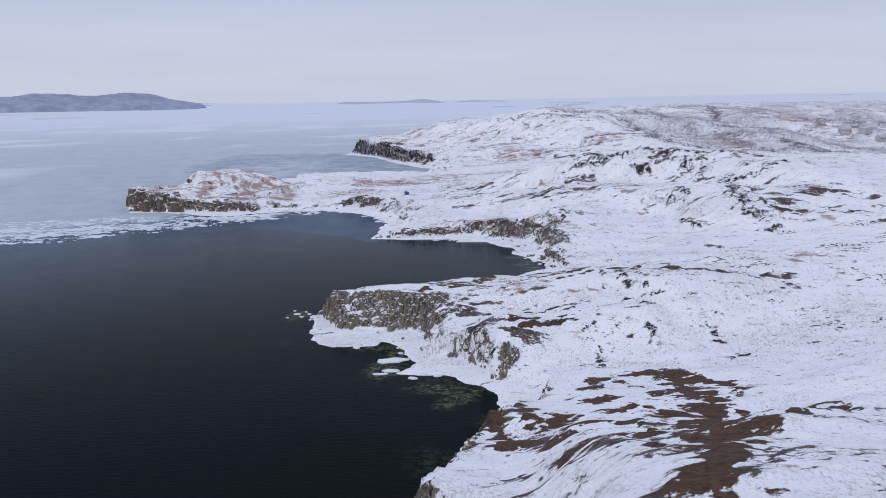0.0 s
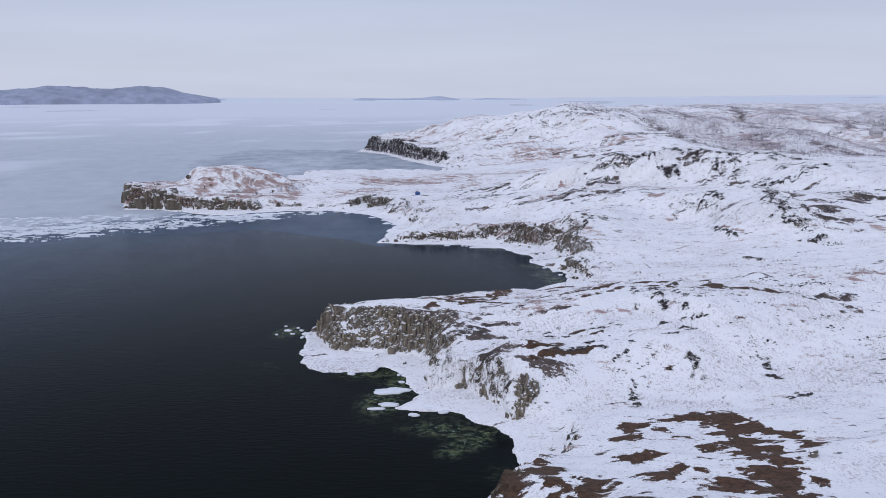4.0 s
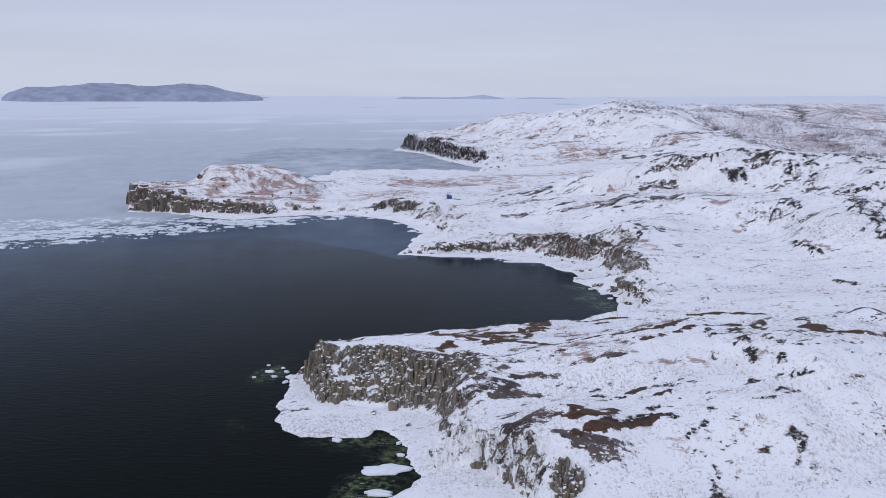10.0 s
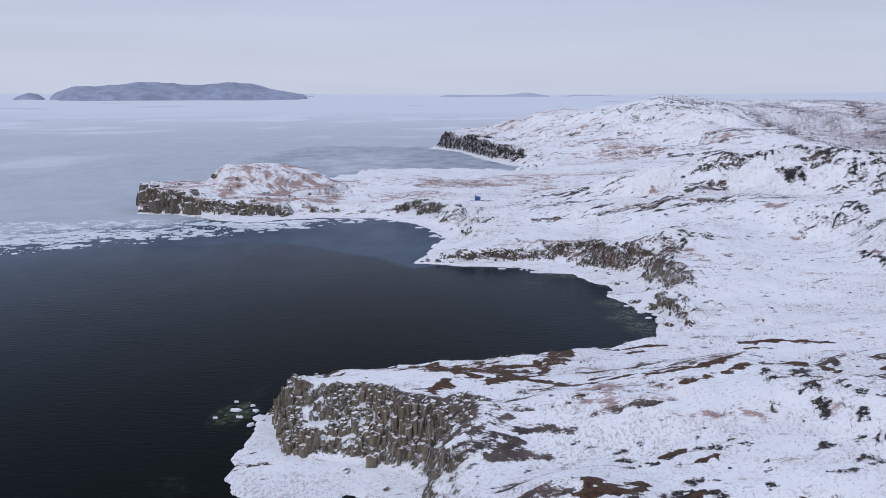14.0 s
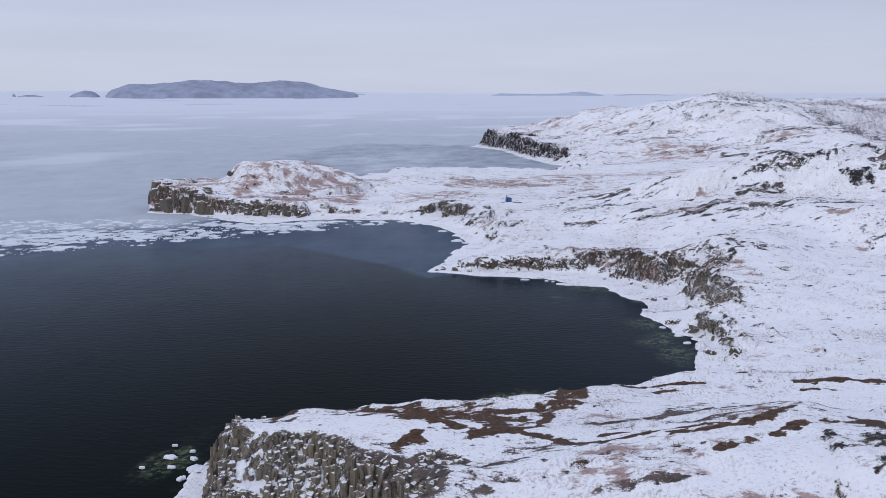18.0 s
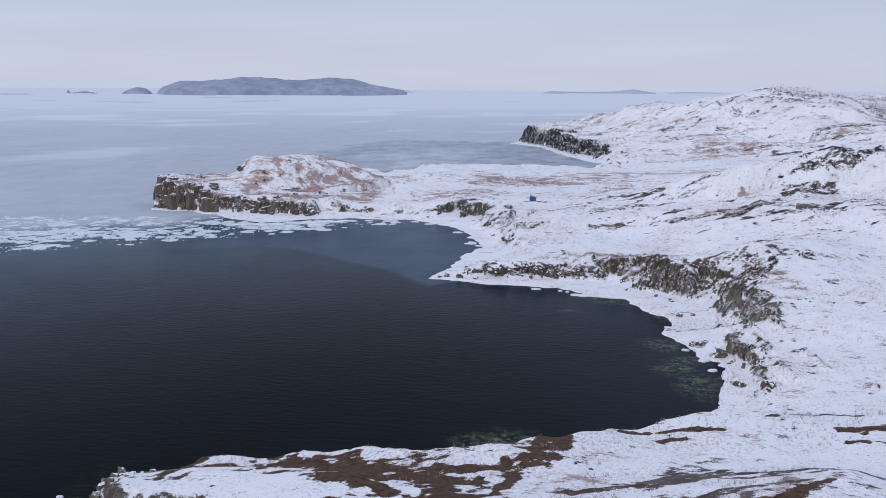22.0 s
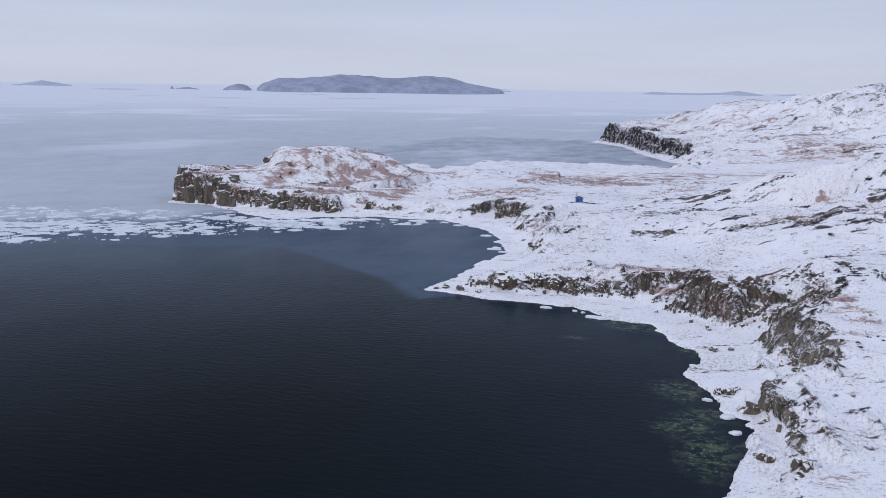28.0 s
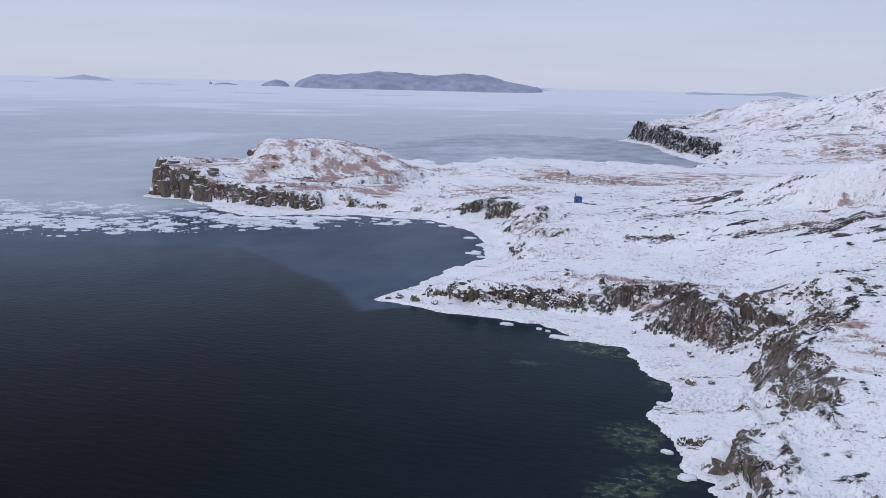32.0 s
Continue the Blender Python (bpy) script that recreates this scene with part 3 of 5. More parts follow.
RUST = [(3.0, [(44, 548), (57, 545)]), (7.0, [(31, 1043), (55, 1048)]), (8.0, [(141, 980), (173, 975)]), (7.0, [(6, 1055), (36, 1043)]), (12.0, [(19, 780), (66, 822)]), (16.0, [(30, 887), (73, 933), (115, 941)]), (8.0, [(-74, 632), (-53, 632), (-47, 651)]), (20.0, [(-56, 692), (-34, 757), (12, 775)]), (7.0, [(5, 664), (15, 691)]), (2.5, [(-29, 571), (-23, 562)]), (5.0, [(-147, 640), (-130, 647), (-113, 660)]), (4.0, [(-135, 638), (-121, 651)]), (2.0, [(47, 452), (50, 462), (47, 470)])]
WOODS = [(7.0, [(122, 1053), (158, 1054), (192, 1073), (213, 1056), (214, 952), (250, 924)]), (9.0, [(272, 1345), (256, 1084), (276, 1042), (292, 993), (298, 941)]), (10.0, [(984, 3771), (378, 1337), (319, 1067), (316, 980)]), (16.0, [(342, 958), (364, 943), (370, 882)]), (12.0, [(298, 941), (312, 918), (322, 889)]), (8.0, [(396, 1250), (424, 1209)]), (10.0, [(462, 1182), (673, 1536)]), (8.0, [(344, 1014), (443, 1164)])]
COVE_CRAG = [(1.0, [(10, 499), (14, 485)]), (1.0, [(17, 492), (17, 484)]), (1.1, [(30, 487), (33, 475)]), (1.1, [(37, 472), (41, 469)]), (1.0, [(41, 484), (43, 471)]), (1.3, [(46, 472), (50, 449)]), (0.8, [(51, 475), (53, 468)]), (1.0, [(55, 452), (52, 439), (49, 439)]), (0.9, [(45, 451), (44, 440), (47, 430)]), (1.4, [(46, 426), (47, 407)]), (1.3, [(50, 416), (52, 403)])]
COVE_CRAG += [(1.2, [(43, 418), (45, 417)]), (1.2, [(-11, 489), (-3, 486)]), (1.0, [(-20, 487), (-18, 486)]), (1.2, [(-19, 544), (-20, 537), (-24, 538)]), (1.0, [(1, 505), (6, 493)]), (0.9, [(20, 489), (21, 486)]), (0.9, [(25, 487), (27, 484)]), (1.0, [(48, 406), (49, 403)]), (1.3, [(45, 397), (46, 389)]), (1.5, [(49, 393), (50, 381)]), (0.9, [(53, 396), (56, 387)]), (0.8, [(59, 402), (62, 392)]), (0.9, [(54, 426), (57, 417)])]
FACE = [(-41, 286), (-24, 284), (-10, 282), (1, 284), (3, 293), (-1, 303), (-12, 308), (-24, 309), (-34, 309), (-41, 306)]
COVE_SLOPE = [(57, 438), (53, 452), (50, 462), (40, 473), (20, 486), (0, 489), (-24, 487)]


def grass_cover(x, y):
    """How much dry grass and rusty brush stands out of the snow."""
    g = np.maximum(patches(x, y, GRASS) * 0.5, strips(x, y, RUST + BRUSHY) * 0.42)
    cape = smooth(-x, 84, 104) * smooth(y, 596, 606) * smooth(-y, -735, -690)
    g = np.maximum(g, cape * (0.26 + 1.9 * (fbm(x / 9, y / 6, 5, 143) - 0.42)))
    near, _ = line_gap(x, y, COVE_SLOPE)
    g = np.maximum(g, (1 - smooth(near, 7, 13)) * (0.35 + 1.6 * (fbm(x / 6, y / 6, 4, 147) - 0.5)))
    return np.clip(np.maximum(g, smooth(y, 860, 960) * (1.4 * fbm(x / 70 + y / 160, y / 26 - x / 90, 5, 141) - 0.42)), 0, 1)


# Bare turf on wind-blown crests, and dark broken rock along them.
DARK_NEAR = [(105, 256, 4, 8, -30), (98, 290, 5, 2, -10)]
DARK_FAR = [(180, 553, 9, 4, -40), (195, 528, 7, 5, -60), (170, 500, 8, 2, 30)]
GRASS = [(-60, 640, 24, 10, -25), (-30, 725, 60, 22, 20), (20, 800, 75, 26, 15), (60, 700, 40, 10, 10), (70, 1000, 70, 12, 20), (140, 960, 60, 12, 5), (100, 520, 10, 3, 0), (106, 430, 12, 3, 0), (66, 205, 10, 3, 10), (40, 320, 30, 3, 0), (20, 500, 25, 4, 5), (190, 1130, 60, 14, 40), (130, 900, 60, 14, 10)]

WOOD_EDGE = ([860, 900, 950, 1020, 1079, 1137, 1400, 1700, 2400], [300, 270, 230, 170, 127, 180, 260, 410, 850])


def wood_cover(x, y):
    """Leafless woods: all the slopes east of the main ridge, thinner in the valleys."""
    side = smooth(x - np.interp(y, *WOOD_EDGE), -4, 22) * smooth(y, 860, 900)
    return side * np.clip(0.25 + 3.4 * (fbm(x / 34 + y / 70, y / 90 - x / 110, 4, 161) - 0.45), 0.05, 1)


def build_ground():
    xs = steps((-224, -62, 1.0, 0.8), (-62, 112, 0.6, 0.6), (112, 260, 0.7, 2.2), (260, 1700, 2.5, 40), (1700, 4600, 60, 200))
    ys = steps((-380, 90, 14, 2), (90, 420, 0.62, 0.62), (420, 640, 0.68, 0.8), (640, 900, 0.9, 1.7), (900, 1300, 1.8, 4), (1300, 4700, 5, 70))
    X, Y = np.meshgrid(xs, ys)
    Z, d, f = height(X, Y)
    gy, gx = np.gradient(Z, ys, xs)
    LAY["xs"], LAY["ys"], LAY["maps"] = xs, ys, (Z, d, f, gx, gy)
    slope = np.hypot(gx, gy)
    n = np.sqrt(slope**2 + 1)
    # crags: steep ground is pushed out and in along its normal
    steep = smooth(slope, 0.7, 1.6) * smooth(Z, 0.8, 2.0)
    crag = 1.5 * ((1 - np.abs(2 * fbm(X / 4.2 + Z / 9, Y / 4.2 - Z / 9, 4, 71) - 1)) - 0.6) + 0.9 * ((1 - np.abs(2 * fbm(X / 1.5 + Z / 3, Y / 1.5 - Z / 4, 3, 73) - 1)) - 0.6)
    gap, _ = line_gap(X, Y, COVE_SLOPE)
    push = steep * crag * (1.7 - 0.9 * (1 - smooth(gap, 8, 16)))
    col = (fbm(X / 1.1, Y / 1.1, 2, 77) - 0.5) * steep * 1.0
    push = np.where((Y > 304) & (Y < 365) & (gy < -0.3), 0.1 * push, push)
    jut = np.clip(strips(X, Y, COVE_CRAG), 0, 1)
    push = push + jut * (0.9 + 2.4 * (fbm(X / 1.6, Y / 1.6, 3, 75) - 0.5))
    X2, Y2, Z2 = X - gx / n * (push + col), Y - gy / n * (push + col), Z + push / n
    scarp = np.clip(strips(X, Y, WIDE_DARK), 0, 1) * smooth(X, 95, 115)
    Z2 = Z2 + 1.7 * scarp * (0.6 + 1.2 * (fbm(X / 2.2, Y / 2.2, 3, 79) - 0.4))
    worn = fbm(X / 7, Y / 7, 5, 81)
    hid = fbm(X / 1.7, Y / 1.7, 4, 91)
    crest = smooth(Y, 800, 950) * smooth(f, 12, 40)
    rock = (1 - 0.8 * crest) * (1 - 0.5 * smooth(f, 12, 26)) * smooth(slope, 0.42, 1.0) * 0.95 + (worn - 0.5) * 0.9 * smooth(slope, 0.3, 0.8) + (hid - 0.5) * 0.5 * steep
    tame = smooth(-X, 55, 75) * smooth(Y, 585, 600) * smooth(f, 5, 12)
    rock *= 1 - 0.75 * tame
    dark = np.maximum(patches(X, Y, DARK_NEAR + DARK_FAR) * 0.5, np.maximum(strips(X, Y, WIDE_DARK + COVE_DARK) * 0.72, strips(X, Y, [(w * 1.7, q) for w, q in FRONT_DARK]) * 0.62))
    dark = np.clip(dark - 0.08 + (hid - 0.5) * 2.0, 0, 1)
    near, _ = line_gap(X, Y, COVE_SLOPE)
    cove = 1 - smooth(near, 6, 13)
    butt = fbm(X / 3.2, Y / 3.2, 4, 151)
    rib = np.clip(strips(X, Y, COVE_CRAG), 0, 1)
    cove = np.maximum(cove, rib)
    tame = smooth(Y, 500, 530) * smooth(X, 0, 20)
    rock *= 1 - 0.95 * tame
    snowed = smooth(X, -14, -6) * smooth(-X, -32, -24) * smooth(Y, 222, 232) * smooth(-Y, -274, -262)
    snowed = np.maximum(snowed, smooth(-X, -6, 2) * smooth(X, -60, -50) * smooth(Y, 494, 502) * smooth(-Y, -590, -575))
    rock *= 1 - 0.55 * snowed
    rock = np.maximum(rock, rib * (0.46 + 0.7 * (hid - 0.5)))
    rock = np.maximum(rock, cove * smooth(slope, 0.25, 0.6) * smooth(Z, 2.0, 4.5) * np.clip(0.10 + 3.8 * (butt - 0.53), 0, 1))
    streaks = smooth(fbm(X / 16 + Y / 40, Y / 5, 5, 95), 0.60, 0.75) * smooth(Z, 6, 12) * 0.5
    rock = np.clip(np.maximum(rock, np.maximum(dark * 0.8, streaks + (hid - 0.5) * 0.6 * (streaks > 0.05))), 0, 1) * smooth(d, 0.5, 3) * smooth(Z, 0.9, 2.2)
    # deep snow on the steep western flank of the hill
    flank = 0.8 * np.exp(-((X - 60) / 15) ** 2 - ((Y - 584) / 11) ** 2)
    rock *= 1 - flank
    face = inside(X + (worn - 0.5) * 8, Y + (hid - 0.5) * 6, FACE) * smooth(slope, 0.4, 0.75)
    rock = np.maximum(rock, face * (0.62 + 0.5 * (hid - 0.35)) * smooth(Z, 1.0, 1.8))
    bare = np.clip(face + cove * smooth(slope, 0.3, 0.6) * 0.45 + rib * 0.8, 0, 1)
    band = fbm(X / 13 + Y / 60, Y / 4.5 - X / 30, 5, 131)
    where = smooth(fbm(X / 42, Y / 42, 3, 137), 0.38, 0.62)
    scree = np.clip(smooth(band, 0.47, 0.63) * (0.4 + 0.6 * where) * smooth(Z, 3, 9) * (0.55 + 0.6 * smooth(slope, 0.12, 0.4)), 0, 1) * (1 - smooth(Y, 900, 1100) * 0.2)
    scree *= (1 - flank) * (1 - 0.22 * smooth(Y, 480, 520) * smooth(slope, 0.3, 0.6))
    scree = np.clip(np.maximum(scree, strips(X / 6, Y / 6, [(w / 6, [(a / 6, b / 6) for a, b in q]) for w, q in WOODS]) * 0.5), 0, 1)
    drawn = fbm((0.9 * X + 0.43 * Y) / 9, (0.9 * Y - 0.43 * X) / 2.4, 5, 97) - 0.5
    turf = np.clip(np.maximum(strips(X, Y, [(w * 1.6, q) for w, q in NEAR_TURF]) * 0.95 + drawn * 1.5, strips(X, Y, HEAD_TURF + BACK_TURF + FRONT_TURF) * 0.9 + drawn * 0.9), 0, 1)
    grass = grass_cover(X, Y) * smooth(Z, 1.2, 2.6) * (1 - 0.8 * smooth(Y, 880, 940) * smooth(slope, 0.5, 0.9))
    lo = np.clip(dark * 1.2 + 0.9 * smooth(Y, 505, 540) * smooth(X, 0, 20) + smooth(Y, 420, 500) * (0.4 - 0.2 * smooth(-X, 80, 100)) + smooth(Y, 880, 940) * 1.0, 0, 1)
    ob = sheet("ground", xs, ys, (X2, Y2, Z2), Z > -3.0, {"rock": rock, "dark": lo, "turf": turf, "grass": grass, "scree": scree, "bare": bare, "wood": wood_cover(X, Y)}, M_GROUND)
    return tagged(ob, "snow-covered coastal hills with rock cliffs, bare turf crests and shore ice", "ground", kind="structure")


def sea_level(x, y):
    r = np.hypot(x, y - 150)
    return 45 * np.clip((r - 1500) / 3350, 0, 1.02) ** 2.8


# Where the ice begins: open dark water lies inside, and a second pool behind the cape.
POOL = [(0, -400), (-400, -400), (-330, 200), (-215, 400), (-190, 462), (-160, 500), (-134, 515), (-112, 535), (-100, 560), (-96, 590), (-60, 600), (0, 560), (100, 500), (200, 300)]
BAY = [(-160, 770), (-250, 900), (-290, 1030), (-292, 1150), (-240, 1240), (-140, 1215), (-70, 1190), (60, 1000), (60, 860), (-60, 780)]


# Water with a thin film of new ice in the cove, and reefs that show through the water.
FILM = [(-300, 400), (-190, 470), (-165, 503), (-130, 509), (-100, 522), (-70, 500), (-55, 490), (-34, 466), (-10, 490), (-20, 560), (-60, 615), (-110, 610), (-200, 570), (-300, 560)]
REEFS = [(38, 391, 4, 9, 10), (35, 402, 4, 5, 0), (4, 353, 7, 4, 15), (-6, 334, 5, 3, 10), (32, 418, 3, 6, 20), (31, 447, 2, 5, 15), (18, 462, 8, 4, -20), (8, 448, 3, 1.2, 0), (36, 408, 5, 2.5, 30), (-13, 262, 3, 8, 0), (-20, 269, 6, 3, 0), (-48, 311, 3, 6, 0), (-2, 229, 8, 5, -20), (4, 222, 4, 8, -30), (-16, 246, 4, 6, 0), (-142, 588, 14, 4, 5)]


def build_sea():
    xs = steps((-4700, -900, 120, 20), (-900, -260, 16, 4), (-260, 80, 1.9, 1.9), (80, 300, 4, 20), (300, 4700, 40, 200))
    ys = steps((-900, 180, 60, 3), (180, 640, 1.9, 1.9), (640, 1300, 2.2, 8), (1300, 4800, 10, 60))
    X, Y = np.meshgrid(xs, ys)
    d, _ = line_gap(X, Y, POOL)
    d = np.where(inside(X, Y, POOL), d, -d)
    wob = (fbm(X / 60, Y / 60, 4, 101) - 0.5) * 26
    e, _ = line_gap(X, Y, BAY)
    e = np.where(inside(X, Y, BAY), e, -e)
    # second term: thin cover inside the pool, mostly painted sky sheen fading from its edge
    ice = np.maximum(1 - smooth(d + wob * 1.6, -125, 14), 0.10 + 0.17 * (1 - np.clip((d + wob * 0.4) / 230, 0, 1)) ** 2.5)
    g, _ = line_gap(X, Y, FILM)
    g = np.where(inside(X, Y, FILM), g, -g)
    ice = np.maximum(ice, 0.31 * smooth(g + wob * 0.12, -1, 4))
    bay = smooth(e + (fbm(X / 80, Y / 40, 5, 105) - 0.5) * 60, -10, 40)
    ice = np.minimum(ice, 1 - 0.31 * bay)
    leads = smooth(fbm(X / 260, Y / 300, 5, 111), 0.68, 0.74) * smooth(Y, 1300, 2200)
    ice = np.clip(ice - 0.28 * leads, 0, 1)
    c, _ = line_gap(X, Y, SHORE + COVE[:14])
    shoal = smooth(-c, -15, -2) * smooth(fbm(X / 18, Y / 18, 4, 115), 0.50, 0.64) * 0.25
    shoal = np.clip(np.maximum(shoal, patches(X, Y, REEFS) * 1.3), 0, 1)
    ice = np.minimum(ice, 1 - 0.85 * smooth(patches(X, Y, REEFS[-1:]), 0.2, 0.6))
    # pale: random pale patches of ice, plus painted haze growing with distance
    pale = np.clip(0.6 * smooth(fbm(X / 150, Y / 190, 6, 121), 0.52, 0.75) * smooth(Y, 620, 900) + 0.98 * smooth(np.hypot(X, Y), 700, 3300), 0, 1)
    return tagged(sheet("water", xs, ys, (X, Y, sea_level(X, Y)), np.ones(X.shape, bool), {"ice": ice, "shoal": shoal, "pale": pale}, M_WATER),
                  "cold dark sea with a wide sheet of grey ice", "sea", kind="structure")


ground = build_ground()
build_sea()


# ---- small builders ----
def mesh_of(name, co, faces, mat, flat=True):
    me = bpy.data.meshes.new(name)
    me.from_pydata([tuple(c) for c in co], [], [tuple(f) for f in faces])
    if not flat:
        me.polygons.foreach_set("use_smooth", np.ones(len(me.polygons), bool))
    me.materials.append(mat)
    me.update()
    return me


def part(name, me, parent, label=""):
    ob = new(name, me)
    ob.parent = parent
    if label:
        ob["label"] = label
    return ob


def many(name, shapes, spots, mat, smooth_shade=False):
    """One mesh of many copies. shapes: (points, triangles); spots: rows of x, y, z, turn, tilt, sx, sy, sz."""
    rng = np.random.default_rng(5)
    pick = rng.integers(0, len(shapes), len(spots))
    co, tri, base = [], [], 0
    for k, (p, f) in enumerate(shapes):
        rows = spots[pick == k]
        if not len(rows):
            continue
        c, s = np.cos(rows[:, 3])[:, None], np.sin(rows[:, 3])[:, None]
        q = p[None] * rows[:, None, 5:8]
        ct, st = np.cos(rows[:, 4])[:, None], np.sin(rows[:, 4])[:, None]
        y, z = q[..., 1] * ct - q[..., 2] * st, q[..., 1] * st + q[..., 2] * ct
        w = np.stack([q[..., 0] * c - y * s, q[..., 0] * s + y * c, z], -1) + rows[:, None, :3]
        co.append(w.reshape(-1, 3))
        tri.append((f[None] + (base + np.arange(len(rows)) * len(p))[:, None, None]).reshape(-1, 3))
        base += w.shape[0] * w.shape[1]
    co, tri = np.concatenate(co), np.concatenate(tri)
    me = bpy.data.meshes.new(name)
    me.vertices.add(len(co))
    me.vertices.foreach_set("co", co.astype(np.float32).ravel())
    me.loops.add(tri.size)
    me.loops.foreach_set("vertex_index", tri.astype(np.int32).ravel())
    me.polygons.add(len(tri))
    me.polygons.foreach_set("loop_start", np.arange(0, tri.size, 3, dtype=np.int32))
    me.polygons.foreach_set("use_smooth", np.full(len(tri), smooth_shade))
    me.update(calc_edges=True)
    me.materials.append(mat)
    return new(name, me)


def hull_shape(seed, n=16, tall=1.0, square=0.5):
    """A faceted stone: the hull of points on a squarish ball, as points and triangles."""
    rng = np.random.default_rng(seed)
    p = rng.normal(size=(n, 3))
    p /= np.linalg.norm(p, axis=1)[:, None]
    p = np.sign(p) * np.abs(p) ** square
    p[:, 2] *= tall
    bm = bmesh.new()
    for c in p:
        bm.verts.new(c)
    res = bmesh.ops.convex_hull(bm, input=bm.verts)
    bmesh.ops.delete(bm, geom=[v for v in bm.verts if not v.link_faces], context="VERTS")
    bmesh.ops.triangulate(bm, faces=bm.faces)
    bm.verts.index_update()
    co = np.array([v.co[:] for v in bm.verts])
    tri = np.array([[v.index for v in f.verts] for f in bm.faces])
    bm.free()
    return co, tri


def twigs(seed, n, spread, thick):
    """A leafless shrub: thin three-sided stems fanning from the root, each with a fork."""
    rng = np.random.default_rng(seed)
    co, tri = [], []
    for _ in range(n):
        a, lean, h = rng.uniform(0, 2 * np.pi), rng.uniform(0.1, spread), rng.uniform(0.55, 1.0)
        foot = np.array([np.cos(a), np.sin(a), 0]) * rng.uniform(0, 0.2)
        tip = foot + np.array([np.cos(a) * lean, np.sin(a) * lean, h])
        mid = foot * 0.4 + tip * 0.6
        b = a + rng.uniform(-1.5, 1.5)
        for p, q in ((foot, tip), (mid, mid + np.array([np.cos(b) * 0.3, np.sin(b) * 0.3, 0.3]))):
            side = np.array([-np.sin(a), np.cos(a), 0]) * thick
            out = np.array([np.cos(a), np.sin(a), 0]) * thick
            k = len(co)
            co += [p + side, p - side, p + out, q]
            tri += [(k, k + 1, k + 3), (k + 1, k + 2, k + 3), (k + 2, k, k + 3)]
    return np.array(co), np.array(tri)


def stone_material(name, low, high, ochre, snowy=0.42):
    m, nt, bsdf = material(name)
    p = place(nt, (1.2, 1.2, 0.35))
    a, b = noise_tex(nt, p, 1.6, 8, 0.7), noise_tex(nt, place(nt), 0.16, 5)
    col = mix(nt, ramp01(nt, a, 0.33, 0.66), low, high)
    col = mix(nt, ramp01(nt, b, 0.48, 0.66, 0.0, 0.7), col, ochre)
    tone = nt.nodes.new("ShaderNodeObjectInfo").outputs["Random"]
    col = mix(nt, ramp01(nt, tone, 0.0, 1.0, 0.0, 0.4), col, low)
    up = nt.nodes.new("ShaderNodeSeparateXYZ")
    nt.links.new(nt.nodes.new("ShaderNodeNewGeometry").outputs["Normal"], up.inputs[0])
    lie = calc(nt, "ADD", up.outputs["Z"], calc(nt, "MULTIPLY", calc(nt, "SUBTRACT", noise_tex(nt, place(nt), 0.9, 9, 0.75), 0.5), 1.9))
    nt.links.new(mix(nt, ramp01(nt, lie, snowy, snowy + 0.16), col, SNOW), bsdf.inputs["Base Color"])
    bsdf.inputs["Roughness"].default_value = 0.9
    nt.links.new(bump(nt, a, 0.7, 0.5), bsdf.inputs["Normal"])
    return m


M_ROCK = stone_material("weathered_basalt", (0.04, 0.034, 0.031), (0.28, 0.24, 0.2), (0.17, 0.135, 0.09))
M_COLUMN = stone_material("columnar_basalt", (0.06, 0.051, 0.044), (0.37, 0.32, 0.255), (0.25, 0.20, 0.13), 0.68)
M_RIB = stone_material("brown_rib_rock", (0.04, 0.031, 0.027), (0.27, 0.215, 0.17), (0.17, 0.135, 0.10), 0.46)
M_BLOCK = stone_material("brown_block_rock", (0.05, 0.041, 0.034), (0.21, 0.175, 0.14), (0.165, 0.135, 0.09), 0.74)
M_BROWN = stone_material("brown_rock", (0.03, 0.022, 0.018), (0.20, 0.15, 0.11), (0.13, 0.105, 0.075))
M_DARK = plain("dark_rock", (0.055, 0.048, 0.051), 0.9, 0.5, 1.2)
M_SHRUB = plain("frosted_twigs", (0.33, 0.235, 0.225), 0.9, 0.4, 0.2)
M_RUST = plain("rusty_brush", (0.33, 0.215, 0.19), 0.9, 0.4, 0.3)
M_TREES = plain("bare_wood", (0.24, 0.205, 0.235), 0.9, 0.2, 0.1)
M_ICE = plain("snowy_ice", (0.74, 0.76, 0.81), 0.6, 0.08, 0.5)
M_SLUSH = plain("wet_drift_ice", (0.66, 0.69, 0.74), 0.5, 0.16, 0.4)
rng = np.random.default_rng(3)


def sow(n, x0, x1, y0, y1):
    """Random places with the ground's height and steepness there."""
    x, y = rng.uniform(x0, x1, n), rng.uniform(y0, y1, n)
    return (x, y, *ground_at(x, y))


def spots(x, y, z, size, flat=1.0, sink=0.2, tilt=0.35):
    n = len(x)
    s = size * rng.uniform(0.6, 1.5, n)
    return np.stack([x, y, z - sink * s, rng.uniform(0, 6.283, n), rng.normal(0, tilt, n), s * rng.uniform(0.7, 1.3, n), s * rng.uniform(0.7, 1.3, n), s * flat * rng.uniform(0.7, 1.4, n)], -1)


STONES = [hull_shape(k, 14) for k in range(6)]


